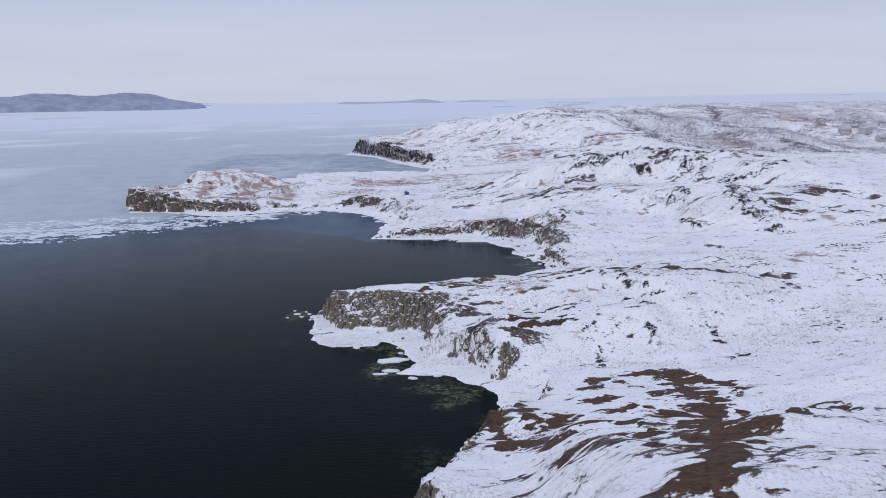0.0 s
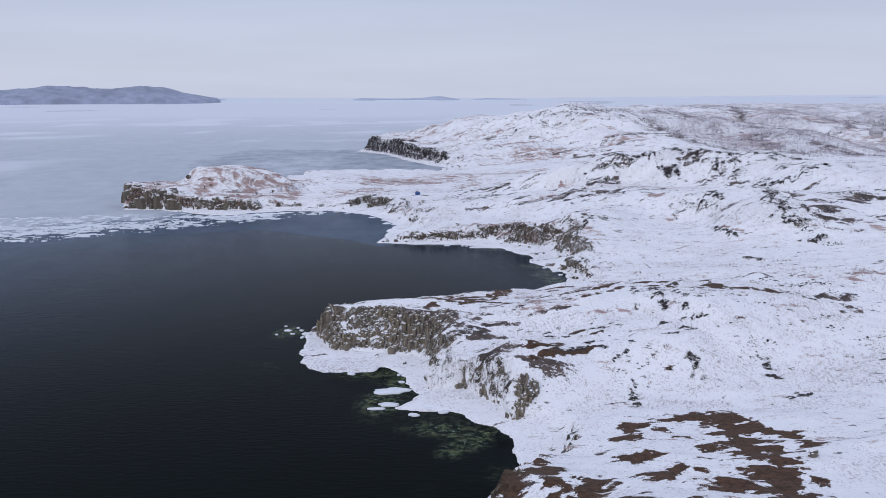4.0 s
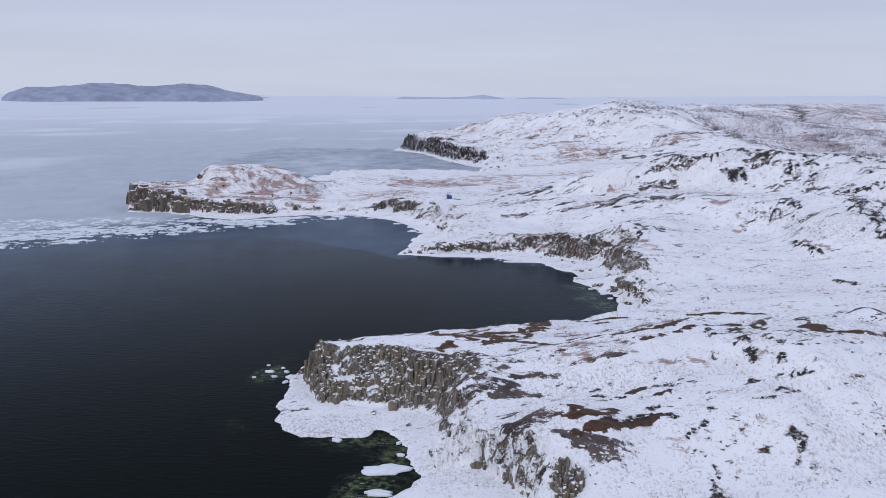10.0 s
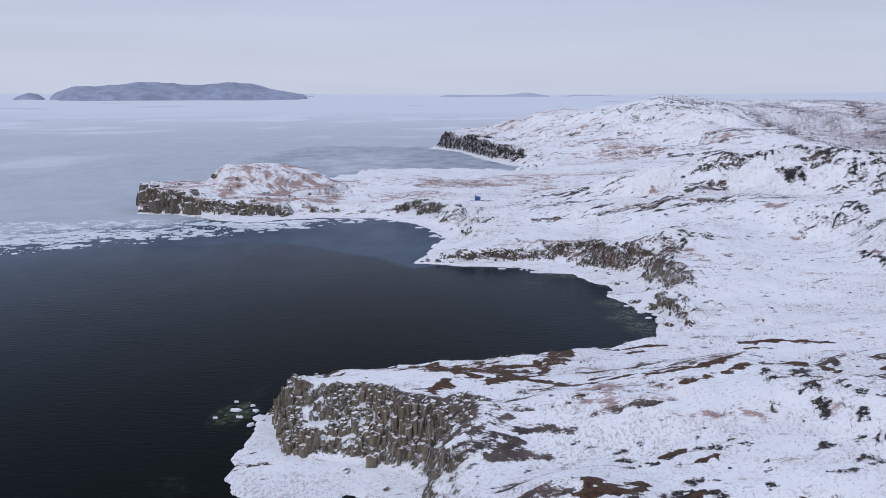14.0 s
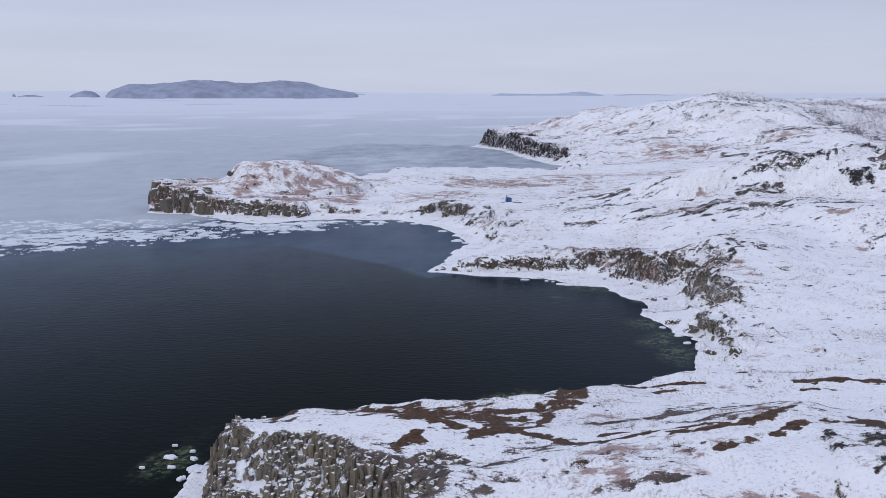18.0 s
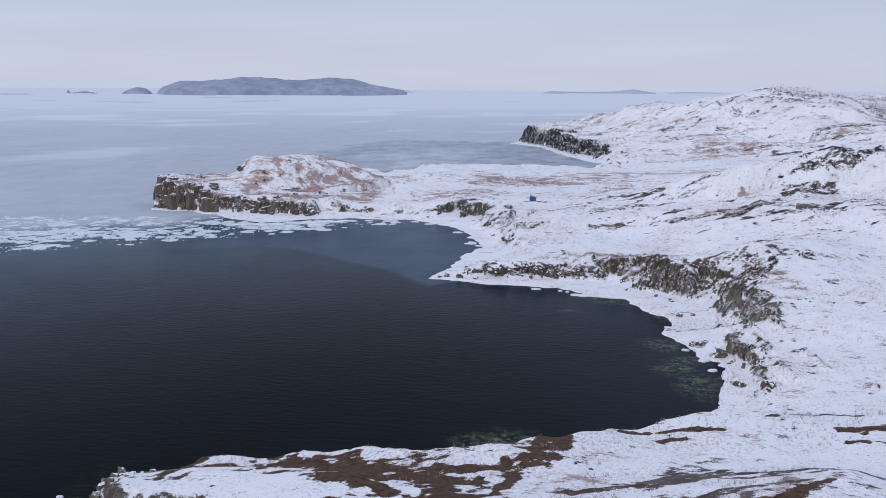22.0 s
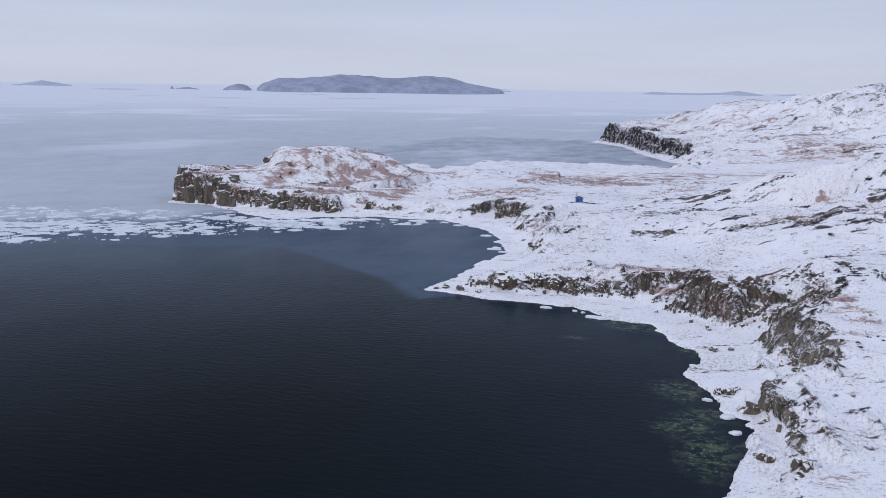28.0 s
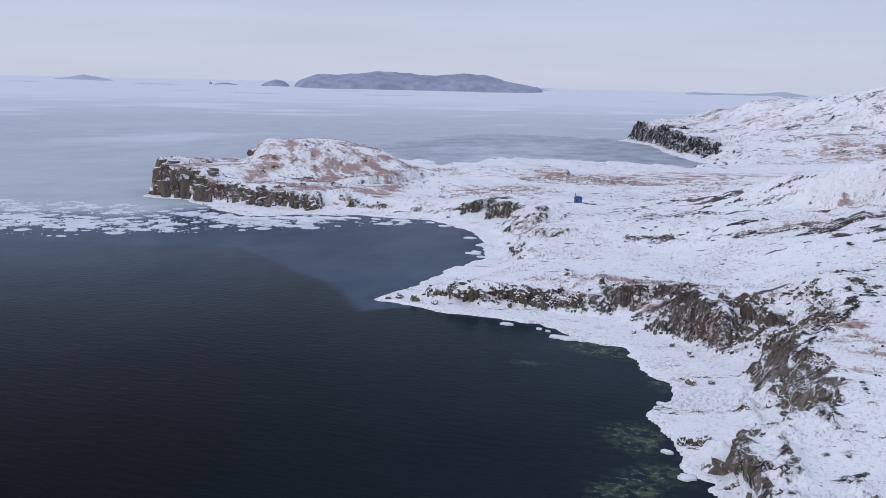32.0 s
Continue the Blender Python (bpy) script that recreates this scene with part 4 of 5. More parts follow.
# ---- broken rock on the cliffs and crests ----
def build_rocks():
    x, y, z, d, f, gx, gy = sow(110000, -60, 110, 200, 500)
    steep = np.hypot(gx, gy)
    near, _ = line_gap(x, y, COVE_SLOPE)
    ok = (steep > np.where(near < 12, 0.4, 0.6)) & (z > 1.2) & (f > 0) & (fbm(x / 5, y / 5, 3, 201) > 0.46) & ((y < 301 + 0.3 * np.abs(x + 20)) | (y > 372)) & ((gy > -0.3) | (y > 372))
    ok &= rng.uniform(size=len(x)) < np.clip(steep - 0.35, 0, 1)
    low = ok & (y > 380)
    rows = np.concatenate([spots(x[low], y[low], z[low], 0.36, 1.0, 0.4, 0.5), spots(x[low], y[low], z[low] + 0.2, 0.22, 1.2, 0.4, 0.5)])
    tagged(many("cove_rocks", STONES, rows, M_BROWN), "brown broken rock of the cove's snowy slope", "rocks", kind="stuff")
    ok &= y <= 380
    ok &= (rng.uniform(size=len(x)) < 0.35)
    tagged(many("cliff_rocks", STONES, spots(x[ok], y[ok], z[ok], 0.3, 0.7, 0.35, 0.4), M_ROCK), "brown-grey basalt rubble on snowy slopes", "rocks", kind="stuff")
    x, y, z, d, f, gx, gy = sow(26000, -206, -60, 590, 700)
    ok = (np.hypot(gx, gy) > 0.9) & (z > 1.2) & (f > 0) & (f < 6) & (fbm(x / 5, y / 5, 3, 203) > 0.45)
    tagged(many("cape_rocks", STONES, spots(x[ok], y[ok], z[ok], 0.6, 1.3, 0.4, 0.3), M_BROWN), "brown rock blocks along the low cliffs of a cape", "rocks", kind="stuff")
    x, y, z, d, f, gx, gy = sow(150000, 20, 260, 230, 640)
    p = np.maximum(patches(x, y, DARK_NEAR + DARK_FAR) * 0.5, strips(x, y, FRONT_DARK + WIDE_DARK + COVE_DARK) * 0.72) + (fbm(x / 1.7, y / 1.7, 4, 91) - 0.5) * 0.9
    s = smooth(fbm(x / 16 + y / 40, y / 5, 5, 95), 0.60, 0.75) * 0.5
    ok = ((p > 0.62) | ((s > 0.42) & (z > 8))) & (f > 2) & (rng.uniform(size=len(x)) < 0.5)
    tagged(many("crest_rocks", STONES, spots(x[ok], y[ok], z[ok], 0.3, 0.7, 0.3, 0.4), M_DARK), "dark broken rocks showing through snow on the crests", "rocks", kind="stuff")


# ---- leafless brush and far woods ----
def build_brush():
    shapes = [twigs(k, 6, 0.7, 0.028) for k in range(5)]
    stout = [twigs(30 + k, 6, 0.9, 0.085) for k in range(5)]
    x, y, z, d, f, gx, gy = sow(70000, -60, 130, 225, 560)
    clump = fbm(x / 11, y / 11, 4, 211)
    steep = np.hypot(gx, gy)
    ok = (f > 2) & (z > 2) & (rng.uniform(size=len(x)) < smooth(clump, 0.50, 0.68) * 0.5 + 0.3 * smooth(steep, 0.4, 1.0) + 0.9 * np.clip(strips(x, y, BRUSHY) - 0.4, 0, 1))
    tagged(many("brush", shapes, spots(x[ok], y[ok], z[ok], 0.45, 1.0, 0.05, 0.12), M_SHRUB), "frosted leafless brush on snowy slopes", "shrubs", kind="stuff")
    x, y, z, d, f, gx, gy = sow(110000, -206, 70, 436, 760)
    g = grass_cover(x, y)
    ok = (f > 3) & (z > 2) & (g + (fbm(x / 4, y / 4, 3, 215) - 0.5) > 0.36) & (rng.uniform(size=len(x)) < 0.5)
    tagged(many("rusty_brush", stout, spots(x[ok], y[ok], z[ok], 0.55, 0.8, 0.05, 0.12), M_RUST), "rust-brown dry brush and grass in the snow", "shrubs", kind="stuff")
    # woods of the far ridges
    tree = [twigs(20 + k, 2, 0.28, 0.06) for k in range(4)]
    x, y, z, d, f, gx, gy = sow(170000, 90, 760, 880, 1800)
    band = strips(x / 6, y / 6, [(w / 6, [(a / 6, b / 6) for a, b in q]) for w, q in WOODS])
    ok = (z > 6) & (f > 30) & (rng.uniform(size=len(x)) < 0.9 * smooth(band, 0.3, 0.8) + 0.22 * wood_cover(x, y) + 0.25 * smooth(fbm(x / 70, y / 70, 3, 221) + 1.1 * np.clip(-gx, -0.3, 0.3), 0.58, 0.72))
    tagged(many("bare_woods", tree, spots(x[ok], y[ok], z[ok], 1.5, 1.1, 0.02, 0.05), M_TREES), "leafless grey woods along snowy ridges", "woods", kind="stuff")


# ---- basalt columns of the sea cliffs ----
def prism_shape(seed, sides=6):
    """A broken basalt column of unit size, its top at 0 and its root at -1, as points and faces."""
    r = np.random.default_rng(seed)
    ang = np.linspace(0, 2 * np.pi, sides, endpoint=False) + r.normal(0, 0.14, sides)
    rad = r.uniform(0.8, 1.15, sides)
    co = []
    for z, grow in ((-1.0, 1.1), (-0.45, 1.0), (-0.06, 0.94), (0.0, 0.74)):
        shift = r.normal(0, 0.09, 2)
        tip = r.normal(0, 0.05, sides) if z > -0.3 else np.zeros(sides)
        co += [(np.cos(a) * q * grow + shift[0], np.sin(a) * q * grow + shift[1], z + t) for a, q, t in zip(ang, rad, tip)]
    faces = [(sides * k + i, sides * k + (i + 1) % sides, sides * (k + 1) + (i + 1) % sides, sides * (k + 1) + i) for k in range(3) for i in range(sides)]
    tri = [t for a, b, c, d in faces for t in ((a, b, c), (a, c, d))] + [(3 * sides, 3 * sides + i, 3 * sides + i + 1) for i in range(1, sides - 1)]
    return np.array(co), np.array(tri)


PRISMS = [prism_shape(k, 5 + k % 2) for k in range(10)]


def build_palisade(name, pts, gap, step, wide, most, mat, label, seed, gaps=0.44, steepest=0.35, lean=0.06):
    """Columns set close over a steep face, their tops in broken steps; those that stand out most are parts of their own."""
    r = np.random.default_rng(seed)
    x0, x1, y0, y1 = min(q[0] for q in pts), max(q[0] for q in pts), min(q[1] for q in pts), max(q[1] for q in pts)
    x, y = np.meshgrid(np.arange(x0, x1, gap), np.arange(y0, y1, gap))
    x, y = x.ravel() + r.uniform(-0.5, 0.5, x.size) * gap, y.ravel() + r.uniform(-0.5, 0.5, y.size) * gap
    z, d, f, gx, gy = ground_at(x, y)
    g = np.hypot(gx, gy) + 1e-6
    ok = inside(x, y, pts) & (g > steepest) & (z > 0.7) & (fbm(x / 6, y / 6, 3, seed) > gaps)
    x, y, z, gx, gy, g = (a[ok] for a in (x, y, z, gx, gy, g))
    ledge = fbm(x / 3.4, y / 3.4, 4, seed + 5) * 4
    top = (np.floor(z / step + ledge) + 1 - ledge) * step
    crest = ground_at(x + gx / g * 2.2, y + gy / g * 2.2)[0]
    top = np.minimum(np.minimum(top, crest - 0.35), z + step) + r.normal(0, 0.3, len(x))
    out = top - z
    size = wide * r.uniform(0.55, 1.35, len(x))
    tall = np.clip(out, 0.4, None) + 1.6
    turn, tilt = r.uniform(0, 6.283, len(x)), r.normal(0, lean, len(x))
    thing = new(name)
    thing.location = (float(x.mean()), float(y.mean()), float(z.min()))
    base = np.array(thing.location)
    order = np.argsort(-out)
    order = order[out[order] > 0.05]
    shared = [mesh_of("column", co, tri, mat) for co, tri in PRISMS]
    for k in order[:most]:
        ob = part("column", shared[int(r.integers(len(shared)))], thing)
        ob.location = (x[k] - base[0], y[k] - base[1], top[k] - base[2])
        ob.rotation_euler, ob.scale = (tilt[k], 0, turn[k]), (size[k], size[k], tall[k])
    rest = order[most:]
    if len(rest):
        rows = np.stack([x[rest] - base[0], y[rest] - base[1], top[rest] - base[2], turn[rest], tilt[rest], size[rest], size[rest], tall[rest]], -1)
        ob = many("column_field", PRISMS, rows, mat)
        ob.parent = thing
        ob["kind"] = "stuff"
    return tagged(thing, label, "cliff", "sea cliffs")


CLIFF_TIP = [(-43, 284), (-26, 281), (-14, 281), (-15, 308), (-24, 310), (-34, 311), (-40, 320), (-43, 318)]
CLIFF_MID = [(-14, 281), (-2, 278), (3, 282), (5, 297), (0, 305), (-14, 308)]
build_palisade("sea_cliff", CLIFF_TIP, 0.85, 3.6, 0.52, 300, M_COLUMN, "columnar brown-grey basalt cliff with snow on its ledges", 501, 0.40, 0.35, 0.09)
build_palisade("sea_cliff", CLIFF_MID, 0.85, 3.0, 0.52, 260, M_COLUMN, "broken columnar basalt cliff mottled with snow", 511, 0.41, 0.3, 0.1)
build_palisade("sea_cliff", [(-8, 252), (3, 251), (5, 255), (3, 260), (-7, 259)], 0.62, 2.2, 0.4, 110, M_COLUMN, "ochre-grey basalt outcrop above the shore ice", 521, 0.40)
build_palisade("sea_cliff", [(6, 246), (9, 242), (12, 243), (11, 249), (7, 250)], 0.6, 2.0, 0.38, 60, M_COLUMN, "small rounded basalt outcrop in snow", 531, 0.40)
build_palisade("sea_cliff", [(11.5, 234), (15, 233), (20, 240), (17, 243), (13, 240)], 0.6, 2.2, 0.38, 140, M_COLUMN, "pale upright basalt outcrop above the shore ice", 541, 0.40)
build_palisade("sea_cliff", [(-10, 130), (0, 130), (6, 165), (16, 186), (9, 198), (-4, 170)], 0.7, 2.0, 0.4, 80, M_COLUMN, "snowy basalt cliff below a turf crest", 551, 0.44)
build_palisade("sea_cliff", [(-206, 610), (-186, 604), (-164, 602), (-164, 616), (-186, 626), (-206, 632)], 2.0, 7.0, 2.1, 110, M_BLOCK, "tall brown rock cliff at the end of a cape", 561, 0.2, 0.3, 0.12)
build_palisade("sea_cliff", [(-164, 600), (-112, 598), (-106, 608), (-130, 614), (-164, 616)], 1.6, 3.0, 1.4, 110, M_BLOCK, "low brown rock cliff along a snowy cape", 571, 0.50, 0.3, 0.14)
build_palisade("sea_cliff", [(44, 404), (53, 400), (55, 416), (48, 428), (43, 420)], 0.7, 2.4, 0.45, 120, M_RIB, "dark brown ribs of rock in a snowy slope", 581, 0.49, 0.4, 0.14)
build_palisade("sea_cliff", [(34, 468), (46, 462), (54, 446), (60, 452), (56, 474), (44, 480), (34, 484)], 0.8, 2.4, 0.45, 160, M_RIB, "broken brown cliff ribs above the cove", 591, 0.585, 0.35, 0.14)
build_palisade("sea_cliff", [(-26, 482), (0, 480), (34, 472), (34, 486), (14, 492), (-4, 490), (-26, 488)], 0.8, 2.0, 0.42, 160, M_RIB, "low brown rock wall above the shore ice", 601, 0.585, 0.35, 0.14)


# ---- single boulders and crags ----
def lump_shape(seed, fine=3):
    """A weathered rock: a ball broken by ridged noise and flattened into ledges and faces."""
    bm = bmesh.new()
    bmesh.ops.create_icosphere(bm, subdivisions=fine, radius=1.0)
    bm.verts.index_update()
    p = np.array([v.co[:] for v in bm.verts])
    tri = np.array([[v.index for v in f.verts] for f in bm.faces])
    bm.free()
    r = np.random.default_rng(seed)
    for _ in range(9):
        n = r.normal(size=3) * (1, 1, 0.5)
        n /= np.linalg.norm(n)
        over = p @ n - r.uniform(0.5, 0.8)
        p = p - np.clip(over, 0, None)[:, None] * n * 0.9
    o = r.uniform(0, 50)
    u, v = p[:, 0] * 1.7 + p[:, 2] * 0.5 + o, p[:, 1] * 1.7 - p[:, 2] * 0.4 + o
    crack = (1 - np.abs(2 * fbm(u, v, 4, seed) - 1)) - 0.6
    ledge = fbm(u * 0.7 + p[:, 2] * 2.5, v * 0.7 - p[:, 2] * 2.2, 4, seed + 7) - 0.5
    return p * (1 + 0.6 * crack + 0.8 * ledge)[:, None], tri


def build_crag(x, y, wide, tall, seed, label):
    """A crag of a few broken lumps, rooted in the ground."""
    r = np.random.default_rng(seed)
    z = level(x, y)
    thing = new("crag")
    thing.location = (x, y, z)
    for k in range(max(5, int(wide * 1.5))):
        co, tri = lump_shape(seed * 40 + k)
        h = tall * r.uniform(0.35, 0.75)
        co = co * np.array([wide * r.uniform(0.18, 0.32), wide * r.uniform(0.16, 0.26), min(h, wide * 0.5) * 0.62])
        ob = part("rock_block", mesh_of("rock_block", co, tri, M_ROCK if y < 380 else M_BROWN), thing)
        ob.location = (r.normal(0, 0.24) * wide, r.normal(0, 0.16) * wide, h * 0.02)
        ob.rotation_euler = (r.normal(0, 0.12), r.normal(0, 0.12), r.uniform(0, 6.2))
    return tagged(thing, label, "crag", "shore crags")


def build_boulder(x, y, size, seed, mat):
    co, tri = lump_shape(700 + seed)
    z = level(x, y)
    ob = new("boulder", mesh_of("boulder", co * size * np.array([0.9, 0.7, 0.7]), tri, mat))
    ob.location, ob.rotation_euler = (x, y, max(z, 0) + size * 0.1), (0.1, 0.05, seed * 1.3)
    return tagged(ob, "brown-grey shore boulder half sunk in snow", "boulder", "shore boulders")


CRAGS = [(46, 389, 3.5, 4), (50, 381, 4, 4), (39.5, 419, 3, 4), (49, 441, 3, 3), (-14, 486, 9, 4.5), (-5, 486, 6, 4), (-21, 540, 4, 3)]
CAPE_CRAGS = [(-118, 603, 6, 5), (-186, 636, 4, 3), (-166, 642, 4.5, 8)]
CRAGS += CAPE_CRAGS
for i, (cx, cy, cw, ch) in enumerate(CRAGS):
    build_crag(cx, cy, cw, ch, 300 + i, "weathered basalt crag with snow on its ledges")
BOULDERS = [(43.5, 411, 3.2), (41, 421, 1.0), (36, 446, 1.1), (39, 447, 0.8), (34, 462, 1.0), (30, 467, 0.8), (22, 474, 0.7), (-31, 483, 1.3), (-27, 482, 1.5), (-22, 481, 1.2), (-33, 481, 0.9), (44, 399, 1.0), (-20, 283, 0.9), (-12, 277, 0.8), (20, 216, 0.7), (60, 188, 1.6), (-45, 601, 0.8), (-30, 560, 0.8), (-66, 606, 0.9)]
for i, (bx, by, bs) in enumerate(BOULDERS):
    build_boulder(bx, by, bs, i, M_ROCK)


# ---- drift ice ----
def floe(name, x, y, rx, ry, seed, label, thick=0.35):
    """A snow-topped floe with a ragged rim and a thin edge."""
    r = np.random.default_rng(seed)
    n = 18
    ang = np.linspace(0, 2 * np.pi, n, endpoint=False)
    rad = 1 + 0.22 * np.sin(2 * ang + r.uniform(0, 6)) + 0.13 * np.sin(5 * ang + r.uniform(0, 6)) + r.normal(0, 0.05, n)
    rim = np.stack([np.cos(ang) * rad * rx, np.sin(ang) * rad * ry], -1)
    co = [(*p, -0.12) for p in rim] + [(*(p * 1.0), thick * 0.7) for p in rim] + [(*(p * 0.86), thick) for p in rim] + [(0, 0, thick * 1.1)]
    faces = [(k, (k + 1) % n, n + (k + 1) % n, n + k) for k in range(n)]
    faces += [(n + k, n + (k + 1) % n, 2 * n + (k + 1) % n, 2 * n + k) for k in range(n)]
    faces += [(2 * n + k, 2 * n + (k + 1) % n, 3 * n) for k in range(n)]
    ob = new(name, mesh_of(name, co, faces, M_ICE, False))
    ob.location = (x, y, 0.02)
    return tagged(ob, label, "ice floe", "floes along the shore")


FLOES = [(-14, 255, 4.0, 2.4), (-14, 245, 2.6, 1.0), (-16.5, 242, 1.6, 0.7), (-5, 242, 1.1, 0.7), (-3, 244.5, 1.0, 0.8), (-1.5, 240, 1.3, 0.8), (1, 242, 1.0, 0.7), (5, 237, 1.2, 0.6), (-8, 238, 1.2, 0.8), (-25, 269, 1.1, 0.8), (-42.5, 309, 1.0, 1.8), (-44.5, 313, 0.6, 0.6), (-43, 305, 0.6, 0.8), (-46.5, 309, 0.6, 0.4), (-48.5, 313, 1.3, 0.6), (-46, 316, 0.4, 0.4), (-51, 308, 0.4, 0.3), (-50, 318, 0.4, 0.3), (-12, 262, 0.6, 0.6), (-13, 268, 0.5, 0.5), (10, 466.5, 2.6, 1.3), (-3, 472, 1.1, 0.8), (33, 435, 0.8, 0.5), (34.5, 430, 1.1, 0.7), (40, 408, 1.3, 0.8), (41.5, 401, 1.0, 0.6), (36.5, 415.5, 0.7, 0.5)]
FLOES += [(-46, 572, 2.2, 1.0), (-36, 546, 2.0, 1.0), (-31.5, 542, 1.6, 0.9), (-38, 560, 1.6, 1.0), (-36, 549, 1.4, 0.9), (-62, 592, 2.2, 1.0), (-80, 597, 3.0, 1.6), (4, 471, 0.5, 0.4), (6, 470, 0.4, 0.3), (-104, 590, 5.0, 2.6), (-112, 586, 4.0, 2.2), (-118, 583, 5.0, 2.0), (-124, 578, 3.6, 1.8), (-108, 580, 3.0, 1.6), (-130, 575, 4.0, 2.0), (-98, 594, 3.4, 1.6), (-116, 575, 2.4, 1.4), (-138, 572, 3.0, 1.5)]
for i, (fx, fy, fa, fb) in enumerate(FLOES):
    floe("ice_floe", fx, fy, fa, fb, 900 + i, "small white floe with snow on top")


def build_drift():
    """Brash and pans of ice along the edge of the open water."""
    pans = []
    for k in range(6):
        r = np.random.default_rng(60 + k)
        n = 6
        ang = np.linspace(0, 2 * np.pi, n, endpoint=False)
        rad = r.uniform(0.65, 1.15, n)
        rim = np.stack([np.cos(ang) * rad, np.sin(ang) * rad, np.zeros(n)], -1)
        co = np.concatenate([rim + (0, 0, -0.4), rim * (0.92, 0.92, 1) + (0, 0, 1.0), [[0, 0, 1.1]]])
        tri = []
        for i in range(n):
            j = (i + 1) % n
            tri += [(i, j, n + j), (i, n + j, n + i), (n + i, n + j, 2 * n)]
        pans.append((co, np.array(tri)))
    n = 300000
    x, y = rng.uniform(-420, -60, n), rng.uniform(420, 660, n)
    g, k = line_gap(x, y, DRIFT)
    wide = np.interp(k, range(len(DRIFT)), [p[2] for p in DRIFT])
    c, _ = line_gap(x, y, COVE)
    patch = fbm(x / 22, y / 9, 4, 231)
    ok = (g < wide) & (rng.uniform(size=n) < (0.04 + 0.34 * smooth(patch, 0.47, 0.66)) * np.clip(1 - g / wide, 0, 1) ** 0.7) & (ground_at(x, y)[1] < -1)
    m = int(ok.sum())
    size = 0.16 + 2.6 * rng.uniform(size=m) ** 9
    rows = np.stack([x[ok], y[ok], np.full(m, 0.03), rng.uniform(0, 6.28, m), np.zeros(m), size * 1.3, size, np.full(m, 0.14)], -1)
    tagged(many("drift_ice", pans, rows, M_SLUSH), "broken white drift ice along the water's edge", "drift ice", kind="stuff")


DRIFT = [(-420, 480, 66), (-300, 500, 64), (-215, 532, 52), (-175, 552, 44), (-140, 566, 32), (-112, 575, 20), (-90, 588, 10), (-72, 595, 6)]

build_rocks()
build_brush()
build_drift()


# ---- the hut on the isthmus ----
def box(bm, sx, sy, sz, at, turn=0.0):
    m = Matrix.Translation(at) @ Matrix.Rotation(turn, 4, "Z") @ Matrix.Diagonal((sx, sy, sz, 1))
    return bmesh.ops.create_cube(bm, size=1, matrix=m)


def done(name, bm, mat, bevel=0.0):
    if bevel:
        bmesh.ops.bevel(bm, geom=bm.edges[:], offset=bevel, segments=1, affect="EDGES")
    me = bpy.data.meshes.new(name)
    bm.to_mesh(me)
    bm.free()
    me.materials.append(mat)
    return me


M_BLUE = plain("blue_sheeting", (0.035, 0.10, 0.27), 0.6, 0.3, 1.2)
M_BLUE_DARK = plain("dark_blue_sheeting", (0.02, 0.045, 0.12), 0.6, 0.3, 1.2)
M_PLANK = plain("grey_planks", (0.16, 0.12, 0.10), 0.85, 0.3, 2.0)


def build_hut(x, y):
    z = level(x, y)
    hut = new("hut")
    hut.location, hut.rotation_euler = (x, y, z - 0.15), (0, 0, 0.25)
    bm = bmesh.new()
    box(bm, 2.6, 2.2, 1.9, (0, 0, 0.95))
    part("wall", done("wall", bm, M_BLUE, 0.06), hut)
    bm = bmesh.new()
    for sgn in (-1, 1):
        m = Matrix.Translation((0.7 * sgn, 0, 2.1)) @ Matrix.Rotation(0.42 * sgn, 4, "Y") @ Matrix.Diagonal((1.7, 2.5, 0.09, 1))
        bmesh.ops.create_cube(bm, size=1, matrix=m)
    part("roof", done("roof", bm, M_BLUE_DARK, 0.02), hut, "dark blue pitched roof")
    bm = bmesh.new()
    box(bm, 0.7, 0.06, 1.5, (-0.5, -1.13, 0.78))
    part("door", done("door", bm, M_BLUE_DARK, 0.01), hut, "dark blue door")
    bm = bmesh.new()
    bmesh.ops.create_cone(bm, cap_ends=True, segments=10, radius1=0.12, radius2=0.12, depth=1.2, matrix=Matrix.Translation((-0.9, 0.4, 2.7)))
    part("stove_pipe", done("stove_pipe", bm, M_DARK), hut, "thin dark stove pipe")
    return tagged(hut, "small blue hut with a pitched roof standing in snow", "hut")


build_hut(-22, 614)


def build_stack(x, y, turn, seed):
    z = level(x, y)
    pile = new("plank_pile")
    pile.location, pile.rotation_euler = (x, y, z - 0.05), (0, 0, turn)
    r = np.random.default_rng(seed)
    for k in range(6):
        bm = bmesh.new()
        box(bm, 2.2 * r.uniform(0.8, 1.1), 0.28, 0.16, (r.uniform(-0.2, 0.2), (k % 3 - 1) * 0.36, 0.1 + 0.18 * (k // 3)), r.normal(0, 0.06))
        part("plank", done("plank", bm, M_PLANK, 0.015), pile)
    return tagged(pile, "low pile of weathered planks in the snow beside a hut", "planks", "piles by the hut")


build_stack(-19.3, 613.2, 0.1, 1)
build_stack(-17.0, 615, 0.5, 2)
build_stack(-24.6, 612.6, -0.2, 3)


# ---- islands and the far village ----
# both island colours include a painted blue-grey tint for distance haze
M_ISLE_HAZED = plain("hazed_wooded_island", (0.29, 0.32, 0.42), 0.95, 0.22, 0.022)
M_FAINT_HAZED = plain("hazed_distant_island", (0.42, 0.46, 0.57), 0.95, 0.06, 0.01)


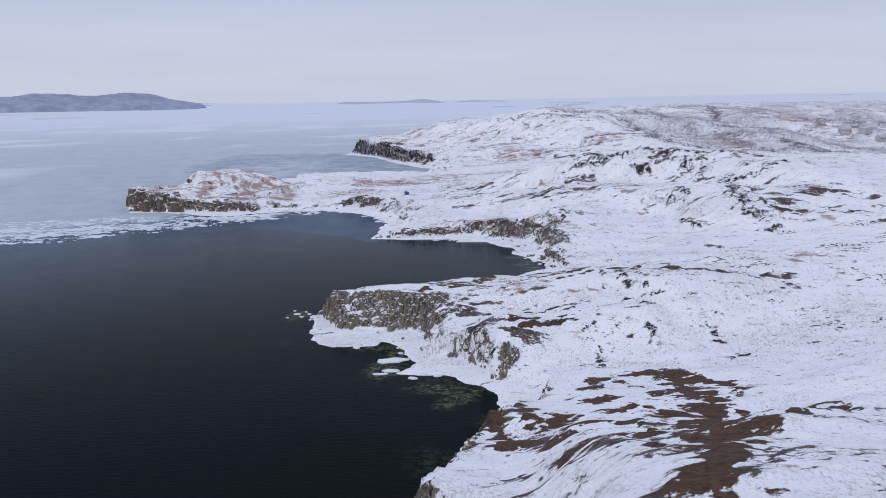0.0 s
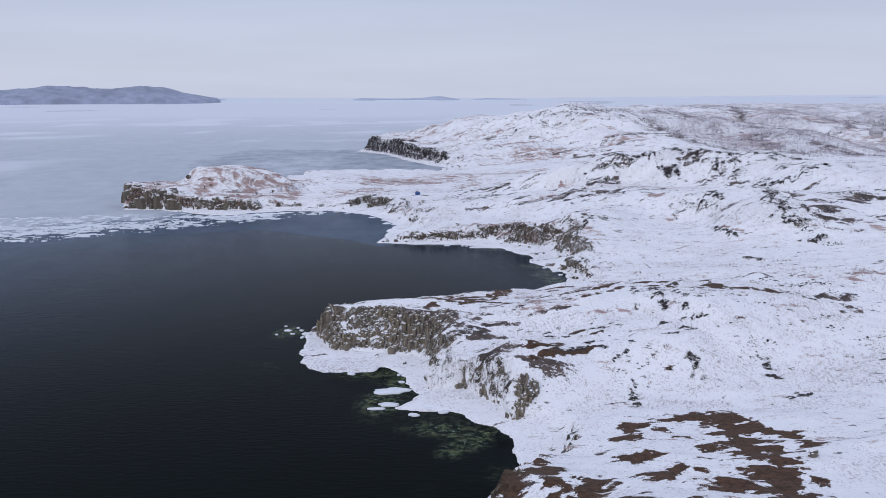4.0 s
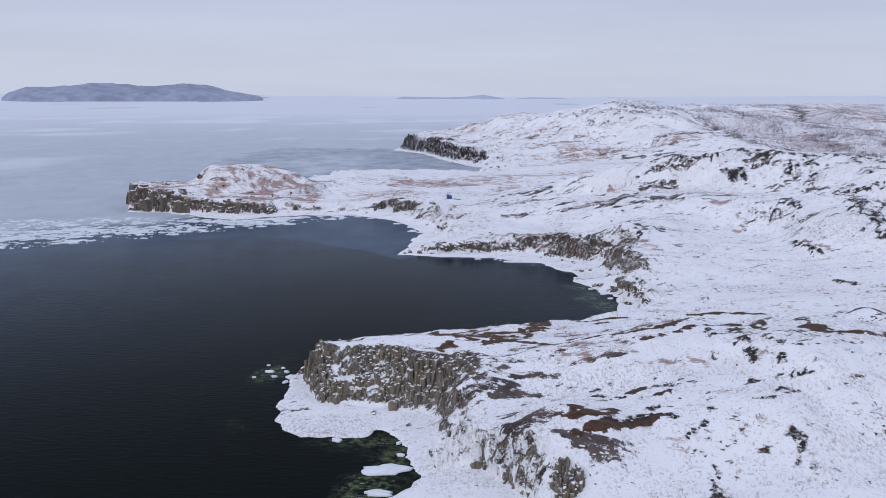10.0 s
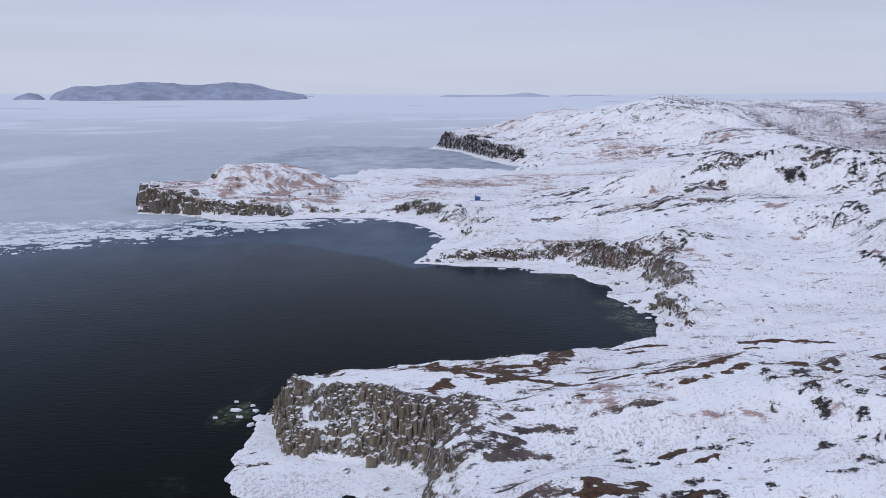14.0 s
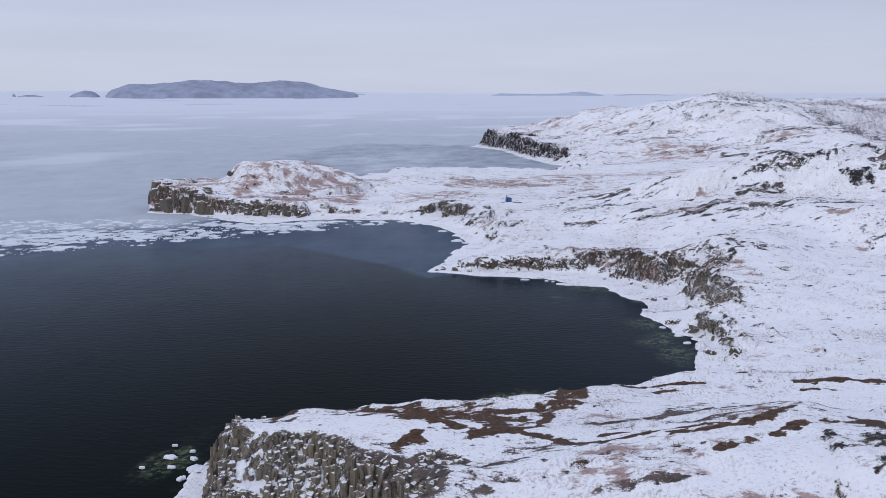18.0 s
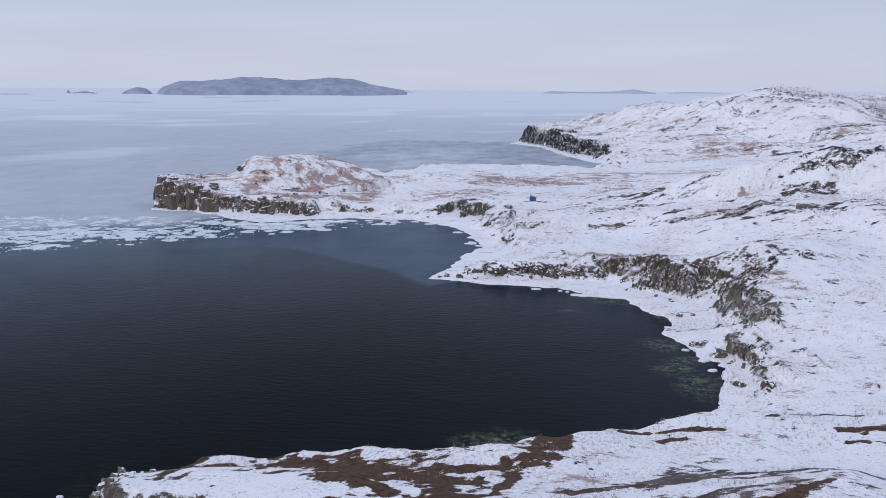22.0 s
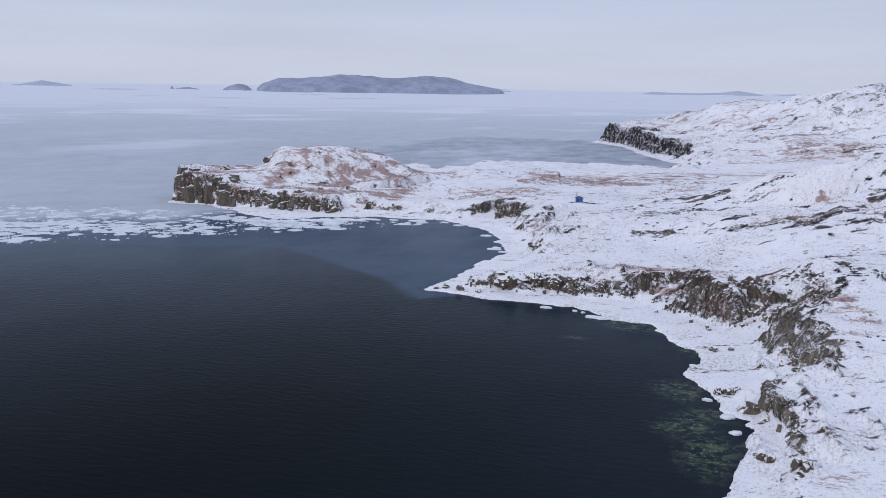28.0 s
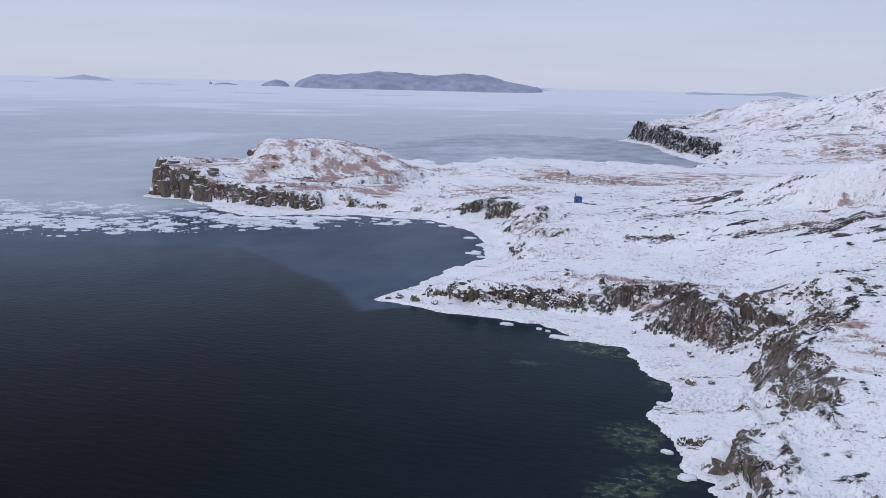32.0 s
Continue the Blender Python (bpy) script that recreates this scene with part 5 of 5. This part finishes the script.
def build_island(name, a, b, deep, profile, mat, label, seed, cliff=0.16):
    """A long island from a to b: crest heights along it, gullied flanks, a low cliff and a rim of shore ice."""
    (ax, ay), (bx, by) = a, b
    long = math.hypot(bx - ax, by - ay)
    nu, nv = 120, 28
    u, v = np.meshgrid(np.linspace(0, 1, nu), np.linspace(-1, 1, nv))
    h = np.interp(u, [p[0] for p in profile], [p[1] for p in profile])
    taper = np.clip(np.sqrt(np.clip(1 - (2 * u - 1) ** 4, 0, 1)), 0.05, 1)
    gul = 1 - np.abs(2 * fbm(u * long / 90, v * 3 + u * long / 150, 4, seed) - 1)
    z = h * (cliff * (np.abs(v) < 0.97) + (1 - cliff) * np.clip(1 - np.abs(v) ** 1.5, 0, 1)) * (0.86 + 0.2 * gul) * (np.abs(v) < 0.99)
    ox, oy = (bx - ax) / long, (by - ay) / long
    X = ax + u * (bx - ax) - oy * v * deep * taper
    Y = ay + u * (by - ay) + ox * v * deep * taper
    ob = sheet(name, u[0], v[:, 0], (X, Y, sea_level(X, Y) - 0.5 + z), np.ones(u.shape, bool), {}, mat)
    ring = np.linspace(0, 2 * np.pi, 80, endpoint=False)
    cu, cv = 0.5 + 0.512 * np.cos(ring), 1.08 * np.sin(ring)
    wob = 1 + 0.1 * fbm(ring * 4, ring * 0, 3, seed + 9)
    t = np.clip(np.sqrt(np.clip(1 - (2 * cu - 1) ** 4, 0, 1)), 0.08, 1)
    rx, ry = ax + cu * (bx - ax) - oy * cv * wob * deep * t, ay + cu * (by - ay) + ox * cv * wob * deep * t
    rz = sea_level(rx, ry)
    co = [(p, q, r + 1.5) for p, q, r in zip(rx, ry, rz)] + [(p, q, r - 3) for p, q, r in zip(rx, ry, rz)]
    faces = [tuple(range(80))] + [(k, 80 + k, 80 + (k + 1) % 80, (k + 1) % 80) for k in range(80)]
    part("shore_ice", mesh_of("shore_ice", co, faces, M_ICE), ob, "white rim of shore ice")
    return tagged(ob, label, "island")


build_island("island", (-2010, 3915), (-1030, 4278), 190, [(0, 9), (0.02, 28), (0.09, 52), (0.19, 54), (0.32, 69), (0.42, 68), (0.50, 63), (0.58, 58), (0.69, 70), (0.77, 66), (0.86, 39), (0.93, 27), (0.985, 18), (1, 6)], M_ISLE_HAZED, "long snowy wooded island, tinted blue-grey for haze, in sea ice", 301)
build_island("island", (-2140, 3860), (-2030, 3905), 45, [(0, 3), (0.15, 14), (0.5, 27), (0.8, 22), (1, 5)], M_ISLE_HAZED, "small domed wooded islet beside a longer island", 303)
build_island("island", (-2330, 3790), (-2235, 3830), 20, [(0, 2), (0.3, 7), (0.6, 9), (0.8, 5), (1, 2)], M_ISLE_HAZED, "low rocky reef in the sea ice", 305)
build_island("sea_stack", (-2348, 3784), (-2334, 3789), 7, [(0, 4), (0.5, 15), (1, 4)], M_ISLE_HAZED, "slim rock stack standing in sea ice", 307)
build_island("island", (-3020, 3620), (-2800, 3730), 60, [(0, 2), (0.2, 8), (0.5, 22), (0.75, 14), (1, 2)], M_FAINT_HAZED, "faint low island far across the ice", 309)
build_island("island", (-480, 4560), (20, 4580), 60, [(0, 2), (0.08, 10), (0.2, 8), (0.35, 7), (0.5, 6), (0.68, 12), (0.8, 20), (0.9, 12), (1, 2)], M_FAINT_HAZED, "faint chain of low islands far across the ice", 311)
build_island("island", (-1270, 4480), (-1060, 4530), 50, [(0, 2), (0.3, 10), (0.6, 9), (1, 2)], M_FAINT_HAZED, "faint low island near the horizon", 313)
build_island("island", (60, 4600), (330, 4600), 40, [(0, 1), (0.3, 7), (0.7, 5), (1, 1)], M_FAINT_HAZED, "faint sliver of land near the horizon", 315)

M_HOUSE, M_ROOF = plain("pale_plaster", (0.42, 0.40, 0.42), 0.9, 0.2, 0.2), plain("snowy_roof", (0.5, 0.49, 0.52), 0.9, 0.2, 0.2)


def build_house(sx, sy, sz):
    house = new("house")
    bm = bmesh.new()
    box(bm, sx, sy, sz + 1.5, (0, 0, sz / 2 - 0.75))
    part("wall", done("wall", bm, M_HOUSE), house)
    bm = bmesh.new()
    co = [(-sx / 1.9, -sy / 1.9, sz), (sx / 1.9, -sy / 1.9, sz), (sx / 1.9, sy / 1.9, sz), (-sx / 1.9, sy / 1.9, sz), (-sx / 1.9, 0, sz + 2.6), (sx / 1.9, 0, sz + 2.6)]
    vs = [bm.verts.new(c) for c in co]
    for f in ((0, 1, 5, 4), (3, 4, 5, 2), (0, 4, 3), (1, 2, 5), (0, 3, 2, 1)):
        bm.faces.new([vs[k] for k in f])
    part("roof", done("roof", bm, M_ROOF), house, "snow-covered gabled roof")
    for k in range(3):
        bm = bmesh.new()
        box(bm, 1.2, 0.1, 1.3, ((k - 1) * sx * 0.3, -sy / 2 - 0.02, sz * 0.55))
        part("window", done("window", bm, M_DARK), house, "dark window")
    return tagged(house, "pale village house with a snowy gabled roof", "house", "village houses")


house = build_house(12, 9, 5)
hx, hy = rng.uniform(470, 1000, 400), rng.uniform(1050, 2000, 400)
hz = ground_at(hx, hy)[0]
ok = (hz < 22) & (hx < 0.5 * hy + 60) & (hx > 0.36 * hy)
first = True
for x, y, z in list(zip(hx[ok], hy[ok], hz[ok]))[:90]:
    m = Matrix.Translation((x, y, z)) @ Matrix.Rotation(rng.uniform(0, 3.1), 4, "Z")
    if first:
        house.matrix_basis, first = m, False
    else:
        copy_thing(house, m)
